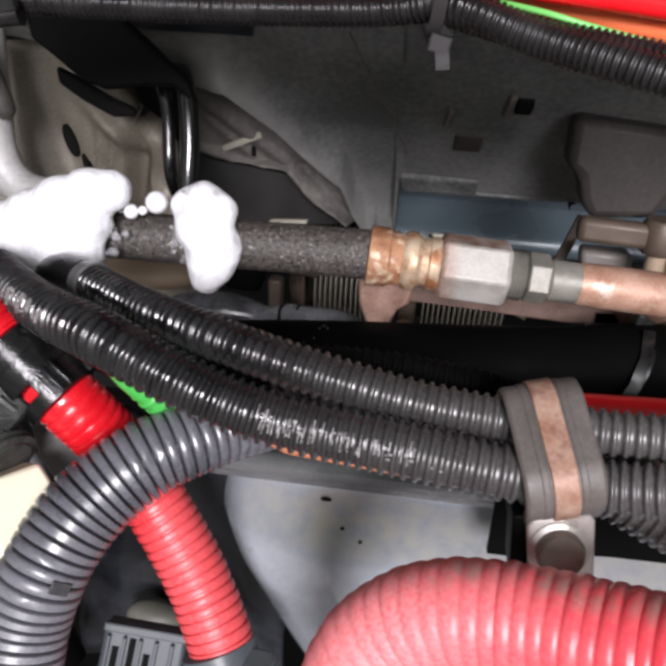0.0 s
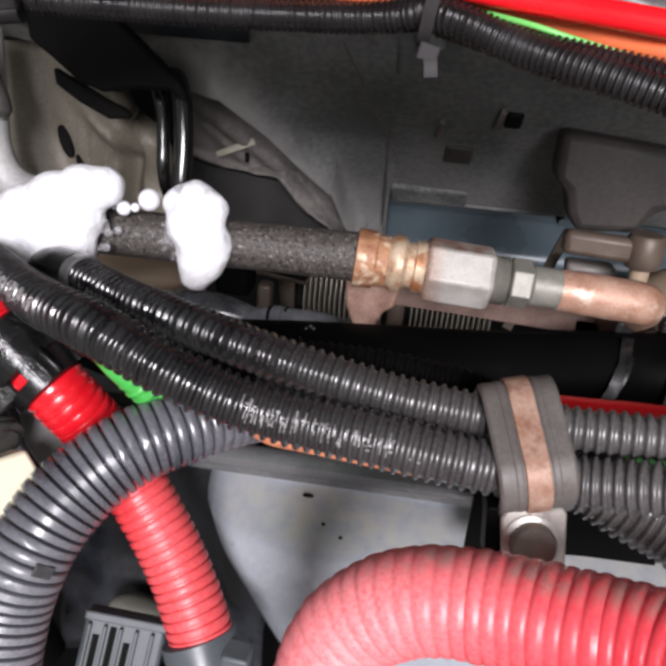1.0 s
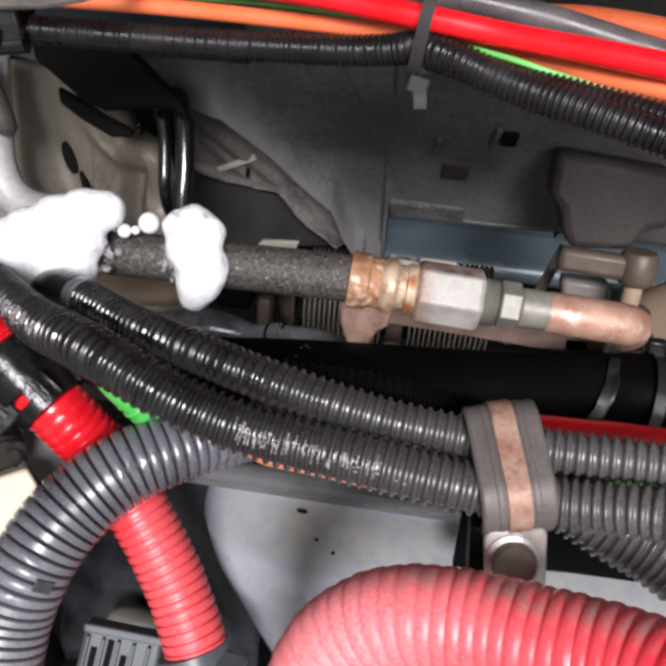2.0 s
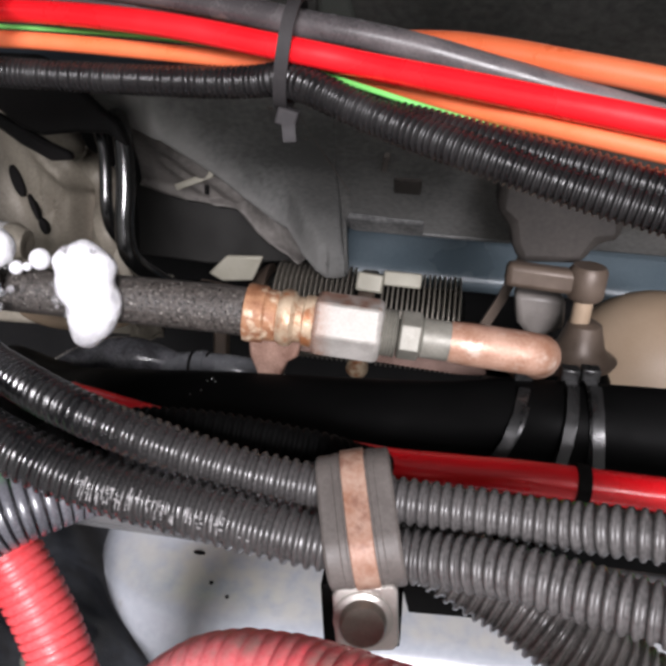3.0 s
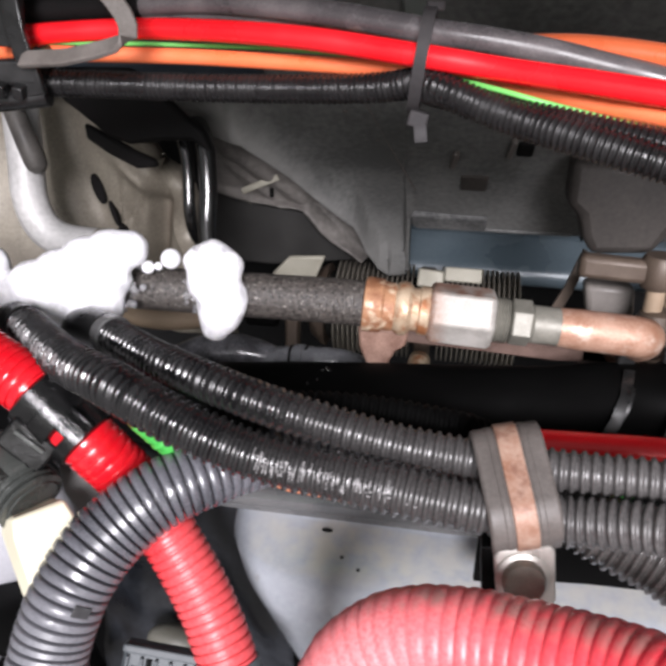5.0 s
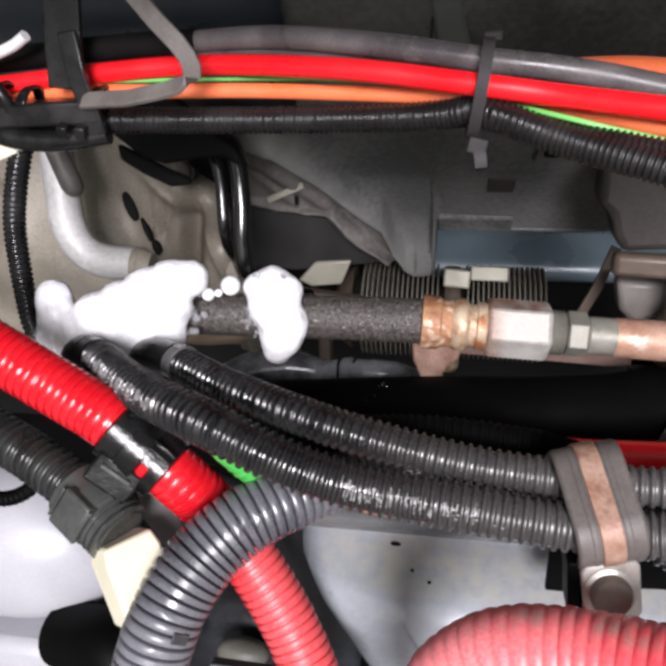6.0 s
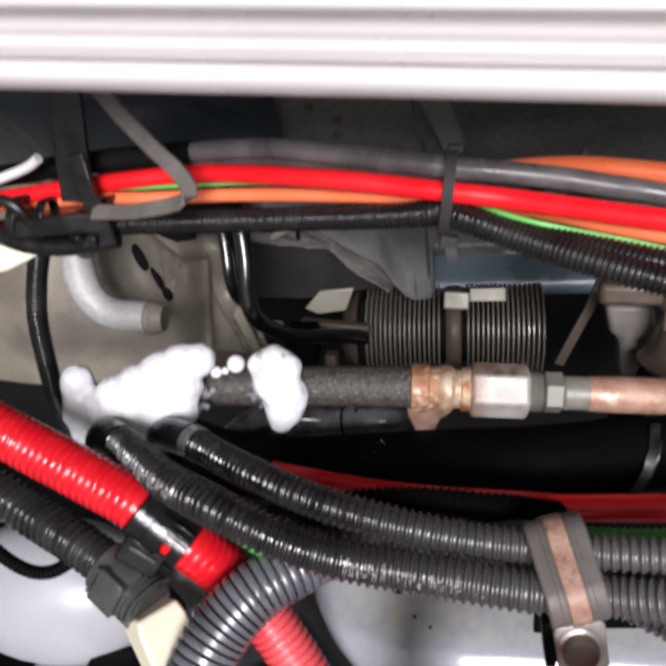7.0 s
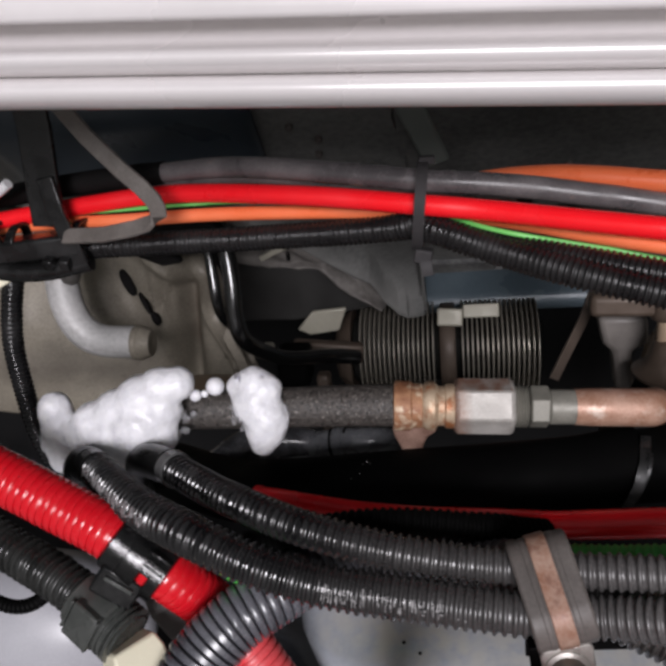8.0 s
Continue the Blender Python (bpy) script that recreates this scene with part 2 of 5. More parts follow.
# Black conduit plastic with the shade behind the clamped pair put into its colour.
shaded_conduit = material("dull_shaded_black_conduit", (0.002, 0.002, 0.002), 0.65, second=(0.005, 0.005, 0.005), scale=90, bump=0.2, shine=0.05)
connector_plastic = material("dark_grey_connector_plastic", (0.04, 0.043, 0.04), 0.28, second=(0.09, 0.094, 0.088), scale=120, fine=1400, bump=0.3)
pipe_rubber = material("dark_grey_pipe_rubber", (0.12, 0.123, 0.13), 0.28, second=(0.24, 0.245, 0.26), scale=120, fine=900, bump=0.25)
pale_print = material("worn_pale_print", (0.11, 0.107, 0.107), 0.25, second=(0.36, 0.35, 0.35), amount=1.0, scale=420, bump=0.1)
lever_rubber = material("dusty_lever_rubber", (0.06, 0.056, 0.052), 0.5, second=(0.13, 0.12, 0.11), amount=0.8, scale=50, bump=0.15, shine=0.3)


def dust_or_tone_along(mat, start, end, dust, share, axis="X"):
    """Lets road dust, or a tone painted for light, thicken along one axis on an existing material."""
    n, l = mat.node_tree.nodes, mat.node_tree.links
    bsdf = n["Principled BSDF"]
    old = bsdf.inputs["Base Color"].links[0].from_socket
    coord, split = n.new("ShaderNodeTexCoord"), n.new("ShaderNodeSeparateXYZ")
    l.new(coord.outputs["Object"], split.inputs[0])
    fade = n.new("ShaderNodeMapRange")
    fade.inputs["From Min"].default_value, fade.inputs["From Max"].default_value, fade.inputs["To Max"].default_value = start, end, share
    l.new(split.outputs[axis], fade.inputs["Value"])
    patchy = n.new("ShaderNodeTexNoise")
    patchy.inputs["Scale"].default_value, patchy.inputs["Detail"].default_value = 900.0, 3.0
    l.new(coord.outputs["Object"], patchy.inputs["Vector"])
    lift = n.new("ShaderNodeMapRange")
    lift.inputs["From Min"].default_value, lift.inputs["From Max"].default_value = -0.1, 0.62
    l.new(patchy.outputs["Fac"], lift.inputs["Value"])
    both = n.new("ShaderNodeMath")
    both.operation = "MULTIPLY"
    l.new(fade.outputs["Result"], both.inputs[0])
    l.new(lift.outputs["Result"], both.inputs[1])
    mix = n.new("ShaderNodeMix")
    mix.data_type = "RGBA"
    mix.inputs[7].default_value = (*dust, 1)
    l.new(both.outputs[0], mix.inputs["Factor"])
    l.new(old, mix.inputs[6])
    l.new(mix.outputs[2], bsdf.inputs["Base Color"])
    gloss = bsdf.inputs["Roughness"].links[0].from_socket
    dull = n.new("ShaderNodeMix")
    dull.inputs[3].default_value = 0.62
    l.new(both.outputs[0], dull.inputs["Factor"])
    l.new(gloss, dull.inputs[2])
    l.new(dull.outputs[0], bsdf.inputs["Roughness"])
    return mat


def tone_patch(mat, a, b, reach, dust, share):
    """A soft-edged drift of dust, stain or painted light beside the line from a to b in the x and z of the thing."""
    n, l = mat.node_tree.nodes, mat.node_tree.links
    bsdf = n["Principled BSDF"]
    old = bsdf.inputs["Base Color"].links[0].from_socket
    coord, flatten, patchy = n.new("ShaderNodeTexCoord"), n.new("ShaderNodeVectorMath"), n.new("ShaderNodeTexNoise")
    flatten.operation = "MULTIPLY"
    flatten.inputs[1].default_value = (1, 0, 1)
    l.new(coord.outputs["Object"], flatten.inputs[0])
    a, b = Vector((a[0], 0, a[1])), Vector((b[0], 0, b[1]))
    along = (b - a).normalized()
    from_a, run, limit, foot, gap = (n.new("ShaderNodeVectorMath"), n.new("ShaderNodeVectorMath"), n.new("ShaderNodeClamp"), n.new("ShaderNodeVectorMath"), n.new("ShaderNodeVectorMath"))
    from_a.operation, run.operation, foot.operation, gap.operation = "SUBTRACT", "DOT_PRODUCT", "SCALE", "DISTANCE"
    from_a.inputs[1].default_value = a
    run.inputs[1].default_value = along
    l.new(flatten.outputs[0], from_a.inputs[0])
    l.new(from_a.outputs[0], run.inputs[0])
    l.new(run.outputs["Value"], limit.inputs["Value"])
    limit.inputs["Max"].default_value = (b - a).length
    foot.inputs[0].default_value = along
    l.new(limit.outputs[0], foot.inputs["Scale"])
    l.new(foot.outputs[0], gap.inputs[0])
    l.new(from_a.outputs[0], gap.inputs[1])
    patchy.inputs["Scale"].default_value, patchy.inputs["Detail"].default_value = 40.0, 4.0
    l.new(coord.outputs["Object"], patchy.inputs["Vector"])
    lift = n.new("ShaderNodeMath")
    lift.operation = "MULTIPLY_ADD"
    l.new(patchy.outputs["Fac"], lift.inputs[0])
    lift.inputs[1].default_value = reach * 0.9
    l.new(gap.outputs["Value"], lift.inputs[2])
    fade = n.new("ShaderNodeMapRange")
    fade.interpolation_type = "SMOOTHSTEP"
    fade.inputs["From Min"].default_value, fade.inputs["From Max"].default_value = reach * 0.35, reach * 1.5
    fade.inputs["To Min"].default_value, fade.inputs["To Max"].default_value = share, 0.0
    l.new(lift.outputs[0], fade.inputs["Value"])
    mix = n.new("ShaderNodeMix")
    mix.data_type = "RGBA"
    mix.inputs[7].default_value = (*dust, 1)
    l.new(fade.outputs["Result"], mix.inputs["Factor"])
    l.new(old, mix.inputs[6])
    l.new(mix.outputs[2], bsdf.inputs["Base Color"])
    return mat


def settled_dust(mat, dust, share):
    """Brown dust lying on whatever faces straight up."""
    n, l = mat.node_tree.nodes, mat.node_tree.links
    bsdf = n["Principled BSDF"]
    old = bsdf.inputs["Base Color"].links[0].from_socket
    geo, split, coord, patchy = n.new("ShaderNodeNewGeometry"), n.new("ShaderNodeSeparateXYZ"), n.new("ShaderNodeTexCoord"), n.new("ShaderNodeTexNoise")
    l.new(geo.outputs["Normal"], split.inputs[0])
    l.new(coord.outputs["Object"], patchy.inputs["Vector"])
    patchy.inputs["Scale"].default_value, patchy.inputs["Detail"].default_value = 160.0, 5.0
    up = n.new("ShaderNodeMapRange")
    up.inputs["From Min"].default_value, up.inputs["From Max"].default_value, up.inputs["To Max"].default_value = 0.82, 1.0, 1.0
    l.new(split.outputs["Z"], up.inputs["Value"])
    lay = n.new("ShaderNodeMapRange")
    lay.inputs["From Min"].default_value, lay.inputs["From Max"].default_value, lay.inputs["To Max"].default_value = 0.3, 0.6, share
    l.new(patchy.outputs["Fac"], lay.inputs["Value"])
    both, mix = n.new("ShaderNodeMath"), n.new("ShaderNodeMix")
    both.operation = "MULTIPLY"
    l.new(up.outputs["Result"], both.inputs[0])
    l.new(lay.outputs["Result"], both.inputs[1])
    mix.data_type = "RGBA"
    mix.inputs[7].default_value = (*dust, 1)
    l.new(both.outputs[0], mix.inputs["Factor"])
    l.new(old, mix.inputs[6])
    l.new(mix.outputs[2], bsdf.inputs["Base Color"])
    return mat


lower_conduit = dust_or_tone_along(material("dusty_black_conduit_run", (0.005, 0.005, 0.0055), 0.2, second=(0.026, 0.025, 0.025), amount=0.6, scale=110, fine=1400, bump=0.1, shine=0.75), 0.125, 0.25, (0.15, 0.141, 0.138), 0.66)
red_conduit = dust_or_tone_along(red_conduit_plain, 0.084, 0.104, (0.72, 0.13, 0.14), 0.68)
faded_red_conduit = dust_or_tone_along(worn_red, 0.222, 0.168, (0.86, 0.33, 0.34), 0.8)
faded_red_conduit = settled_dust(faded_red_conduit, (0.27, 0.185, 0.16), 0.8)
rail_paint = settled_dust(rail_paint, (0.42, 0.40, 0.35), 1.0)
# Paler towards the bottom: light on the lower run painted into the conduit.
grey_conduit = dust_or_tone_along(grey_conduit, 1.200, 1.165, (0.26, 0.262, 0.285), 0.7, "Z")
nut_metal = dust_or_tone_along(nut_metal, 0.188, 0.179, (0.24, 0.1, 0.05), 0.9)
nut_metal = settled_dust(nut_metal, (0.2, 0.095, 0.06), 0.9)
brass = settled_dust(brass, (0.2, 0.1, 0.055), 0.7)
rust = settled_dust(rust, (0.12, 0.055, 0.03), 0.7)
copper = settled_dust(copper, (0.26, 0.12, 0.08), 0.7)
# Brown stain along the funnel, with the hollow's shade painted in.
cast_metal = tone_patch(cast_metal, (-0.036, 1.200), (-0.046, 1.148), 0.013, (0.085, 0.064, 0.047), 0.8)
# Darker brown-grey band low on the casting.
cast_metal = tone_patch(cast_metal, (-0.20, 1.150), (-0.10, 1.135), 0.035, (0.07, 0.06, 0.05), 0.7)
# Pale band along the cover's ridge: dust plus light painted into the colour.
cover_plastic = tone_patch(cover_plastic, (0.02, 1.275), (0.126, 1.115), 0.030, (0.3, 0.297, 0.285), 0.85)
grey_conduit = dust_or_tone_along(grey_conduit, 0.17, 0.22, (0.2, 0.175, 0.165), 0.55)


# ---------------------------------------------------------------- builders
class Shape:
    """Vertices and faces gathered for one mesh."""

    def __init__(self):
        self.v, self.f = [], []

    def add(self, verts, faces):
        o = len(self.v)
        self.v += [tuple(p) for p in verts]
        self.f += [tuple(i + o for i in face) for face in faces]
        return self

    def box(self, size, m=None):
        m = m or Matrix()
        x, y, z = (s / 2 for s in size)
        c = [(-x, -y, -z), (x, -y, -z), (x, y, -z), (-x, y, -z), (-x, -y, z), (x, -y, z), (x, y, z), (-x, y, z)]
        return self.add([m @ Vector(p) for p in c], [(3, 2, 1, 0), (4, 5, 6, 7), (0, 1, 5, 4), (1, 2, 6, 5), (2, 3, 7, 6), (3, 0, 4, 7)])

    def rings(self, loops, closed=False, caps=True):
        """Loops of equally many points, skinned one to the next."""
        k, o = len(loops[0]), len(self.v)
        for loop in loops:
            self.v += [tuple(p) for p in loop]
        n = len(loops)
        for i in range(n if closed else n - 1):
            a, b = o + i * k, o + ((i + 1) % n) * k
            self.f += [(a + j, a + (j + 1) % k, b + (j + 1) % k, b + j) for j in range(k)]
        if caps and not closed:
            self.f.append(tuple(o + j for j in reversed(range(k))))
            self.f.append(tuple(o + (n - 1) * k + j for j in range(k)))
        return self

    def lathe(self, profile, m, sides=28, turn=0.0):
        """A turned body: (distance along the local z, radius) pairs."""
        loops = [[m @ Vector((r * math.cos(a), r * math.sin(a), h)) for a in (turn + 2 * math.pi * j / sides for j in range(sides))] for h, r in profile]
        return self.rings(loops)

    def ball(self, centre, r, rows=10, sides=16, squash=(1, 1, 1)):
        c = Vector(centre)
        loops = []
        for i in range(rows + 1):
            a = math.pi * (i + 0.02) / (rows + 0.04)
            loops.append([c + Vector((r * math.sin(a) * math.cos(b) * squash[0], r * math.sin(a) * math.sin(b) * squash[1], -r * math.cos(a) * squash[2]))
                          for b in (2 * math.pi * j / sides for j in range(sides))])
        return self.rings(loops)

    def prism(self, outline, m, thick):
        """An outline in the local xy plane, given depth along z."""
        return self.rings([[m @ Vector((x, y, h)) for x, y in outline] for h in (-thick / 2, thick / 2)])


def part(name, shape, mat, parent=None, label="", smooth=40.0, bevel=0.0):
    mesh = bpy.data.meshes.new(name)
    mesh.from_pydata(shape.v, [], shape.f)
    bm = bmesh.new()
    bm.from_mesh(mesh)
    bmesh.ops.recalc_face_normals(bm, faces=bm.faces)
    bm.to_mesh(mesh)
    bm.free()
    mesh.shade_smooth()
    mesh.set_sharp_from_angle(angle=radians(smooth))
    mesh.materials.append(mat)
    ob = new(name, mesh)
    if parent:
        ob.parent = parent
    if label:
        ob["label"] = label
    if bevel:
        b = ob.modifiers.new("edge", "BEVEL")
        b.width, b.segments, b.limit_method, b.angle_limit = bevel, 2, "ANGLE", radians(35)
        b.harden_normals = False
    return ob


def thing(name, at, label, category, group="", kind=""):
    ob = new(name)
    ob.empty_display_size = 0.01
    ob.location = at
    bpy.context.view_layer.update()
    return tagged(ob, label, category, group, kind)


def child(name, shape, mat, parent, label="", smooth=40.0, bevel=0.0):
    """A part whose vertices are given in the world, under a thing or part that stands anywhere."""
    ob = part(name, shape, mat, None, label, smooth, bevel)
    ob.parent = parent
    root = parent
    shift = Vector((0, 0, 0))
    while root:
        shift += root.location
        root = root.parent
    ob.matrix_parent_inverse = Matrix.Translation(-shift)
    return ob


def curve(points, step):
    """A smooth line through the points, at even steps, with a steady frame: (place, along, side, up) each."""
    p = [Vector(q) for q in points]
    p = [2 * p[0] - p[1]] + p + [2 * p[-1] - p[-2]]
    dense = []
    for i in range(1, len(p) - 2):
        a, b, c, d = p[i - 1:i + 3]
        for k in range(24):
            t = k / 24
            dense.append(0.5 * (2 * b + (c - a) * t + (2 * a - 5 * b + 4 * c - d) * t * t + (3 * b - a - 3 * c + d) * t ** 3))
    dense.append(p[-2])
    total = sum((dense[i + 1] - dense[i]).length for i in range(len(dense) - 1))
    count = max(2, int(round(total / step)))
    out, i, run = [], 0, 0.0
    for k in range(count + 1):
        want = total * k / count
        while i < len(dense) - 2 and run + (dense[i + 1] - dense[i]).length < want:
            run += (dense[i + 1] - dense[i]).length
            i += 1
        seg = dense[i + 1] - dense[i]
        out.append(dense[i] + seg * min(1.0, (want - run) / max(seg.length, 1e-9)))
    frames, up = [], None
    for k, q in enumerate(out):
        along = (out[min(k + 1, len(out) - 1)] - out[max(k - 1, 0)]).normalized()
        if up is None:
            up = Vector((0, 0, 1)) if abs(along.z) < 0.9 else Vector((0, 1, 0))
        up = (up - along * up.dot(along)).normalized()
        frames.append((q, along, along.cross(up), up))
    return frames


def tube(points, radius, step=0.003, sides=18, flat=1.0, radii=None):
    s = Shape()
    line = curve(points, step)
    loops = []
    for k, (q, _, side, up) in enumerate(line):
        r = radius if radii is None else radius * np.interp(k / (len(line) - 1), [a for a, _ in radii], [b for _, b in radii])
        loops.append([q + side * (r * math.cos(a)) + up * (r * flat * math.sin(a)) for a in (2 * math.pi * j / sides for j in range(sides))])
    return s.rings(loops)


def corrugated(points, radius, pitch, groove=0.12, sides=26, crest=0.55, wobble=0.01, taper=None, flat=False):
    """A ribbed conduit: rounded crests with narrow grooves between."""
    ease = crest * 0.16
    profile = ((0.0, 1 - groove), (0.5 - crest / 2, 1 - groove * 0.85), (0.5 - crest / 2 + ease, 1 - groove * 0.28), (0.5 - crest * 0.14, 1 - groove * 0.03), (0.5 + crest * 0.14, 1 - groove * 0.03), (0.5 + crest / 2 - ease, 1 - groove * 0.28), (0.5 + crest / 2, 1 - groove * 0.85))
    if flat:
        wall = (1 - crest) / 2
        profile = ((0.0, 1 - groove), (wall, 1 - groove), (wall + 0.03, 1 - groove * 0.2), (wall + 0.14, 1 - groove * 0.02), (1 - wall - 0.14, 1 - groove * 0.02), (1 - wall - 0.03, 1 - groove * 0.2), (1 - wall, 1 - groove))
    line = curve(points, pitch)
    loops = []
    for k in range(len(line) - 1):
        (qa, aa, _, ua), (qb, ab, _, ub) = line[k], line[k + 1]
        size = radius * (1 + wobble * random.uniform(-1, 1))
        if taper:
            size *= np.interp(k / len(line), [a for a, _ in taper], [f for _, f in taper])
        for t, f in profile:
            q, along, up = qa.lerp(qb, t), aa.lerp(ab, t).normalized(), ua.lerp(ub, t)
            up = (up - along * up.dot(along)).normalized()
            side = along.cross(up)
            loops.append([q + side * (size * f * math.cos(a)) + up * (size * f * math.sin(a)) for a in (2 * math.pi * j / sides for j in range(sides))])
    return Shape().rings(loops)


def along_axis(a, b):
    """A pose at a whose z points to b."""
    d = Vector(b) - Vector(a)
    return Matrix.Translation(a) @ d.to_track_quat("Z", "Y").to_matrix().to_4x4()


def band(path, width, thick, across):
    """A strap along a line of points; across: the direction of its width."""
    across = Vector(across).normalized()
    p = [Vector(q) for q in path]
    loops = []
    for k, q in enumerate(p):
        along = (p[min(k + 1, len(p) - 1)] - p[max(k - 1, 0)]).normalized()
        wide = (across - along * across.dot(along)).normalized()
        out = along.cross(wide)
        loops.append([q + wide * (width / 2) + out * (thick / 2), q - wide * (width / 2) + out * (thick / 2), q - wide * (width / 2) - out * (thick / 2), q + wide * (width / 2) - out * (thick / 2)])
    return Shape().rings(loops)


def loop_band(path, width, thick, across):
    across = Vector(across).normalized()
    p = [Vector(q) for q in path]
    n = len(p)
    loops = []
    for k, q in enumerate(p):
        along = (p[(k + 1) % n] - p[k - 1]).normalized()
        wide = (across - along * across.dot(along)).normalized()
        out = along.cross(wide)
        loops.append([q + wide * (width / 2) + out * (thick / 2), q - wide * (width / 2) + out * (thick / 2), q - wide * (width / 2) - out * (thick / 2), q + wide * (width / 2) - out * (thick / 2)])
    return Shape().rings(loops, closed=True, caps=False)


# ---------------------------------------------------------------- the place
ground = tagged(part("ground", Shape().box((120, 120, 0.1), pose(0, 0, -0.05)), concrete), "pale grey concrete yard floor under the vehicle", "ground", kind="structure")
tagged(part("wall_back", Shape().box((1.74, 0.03, 1.95), pose(0.12, 1.16, 0.975)), bay_paint), "dark painted sheet metal back wall of engine bay", "wall", kind="structure")
tagged(part("wall_left", Shape().box((0.03, 0.8, 1.95), pose(-0.735, 0.745, 0.975)), bay_paint), "dark painted sheet metal side wall of engine bay", "wall", kind="structure")
tagged(part("wall_right", Shape().box((0.03, 0.8, 1.95), pose(0.975, 0.745, 0.975)), bay_paint), "dark painted sheet metal side wall of engine bay", "wall", kind="structure")
tagged(part("ceiling", Shape().box((1.68, 0.79, 0.02), pose(0.12, 0.75, 1.93)), bay_paint), "dark sheet metal roof of the engine bay", "ceiling", kind="structure")
tagged(part("floor", Shape().box((1.68, 0.82, 0.02), pose(0.12, 0.735, 0.72)), bay_paint), "dark oily tray under the engine bay", "floor", kind="structure")


def body_panel():
    """White ribbed panel over the opening: a section in y and z, drawn out along x."""
    def section():
        return [(0.012, 0.0014), (0.0060, 0.0002), (0.0034, 0.0), (0.0016, 0.0006), (0.0002, 0.0017), (-0.0012, 0.0029), (-0.0020, 0.0042), (-0.0024, 0.0054), (-0.0023, 0.0066), (-0.0016, 0.0079), (-0.0002, 0.0088),
                (0.0030, 0.0092), (0.0030, 0.0094), (0.0004, 0.0099), (-0.0012, 0.0112), (-0.0022, 0.0124), (-0.0028, 0.0136), (-0.0029, 0.0148), (-0.0026, 0.0156), (-0.0016, 0.0163), (0.0008, 0.0168), (0.0030, 0.0174), (0.0056, 0.0188), (0.0072, 0.0210), (0.0074, 0.0234),
                (-0.0034, 0.0238), (-0.0040, 0.0243), (-0.0042, 0.0252), (-0.0042, 0.0327), (-0.0039, 0.0330), (-0.0039, 0.0333), (-0.0042, 0.0336), (-0.0042, 0.0345), (-0.0042, 0.0400), (-0.0040, 0.06), (-0.0038, 0.11), (-0.0036, 0.145), (-0.003, 0.15), (0.012, 0.152)]
    s = Shape()
    sec = section()
    loops = []
    for k in range(97):
        x = -0.7 + 1.7 * k / 96
        tilt = 1.3860 - 0.076 * (x - 0.157)
        loops.append([(x, 0.32 + y, tilt + z * (0.85 if z < 0.05 else 1.0)) for y, z in sec])
    s.rings(loops)
    return tagged(part("body_panel", s, white_paint, smooth=50), "white painted body panel with ribbed lower edge over opening", "panel", kind="structure")


body_panel()


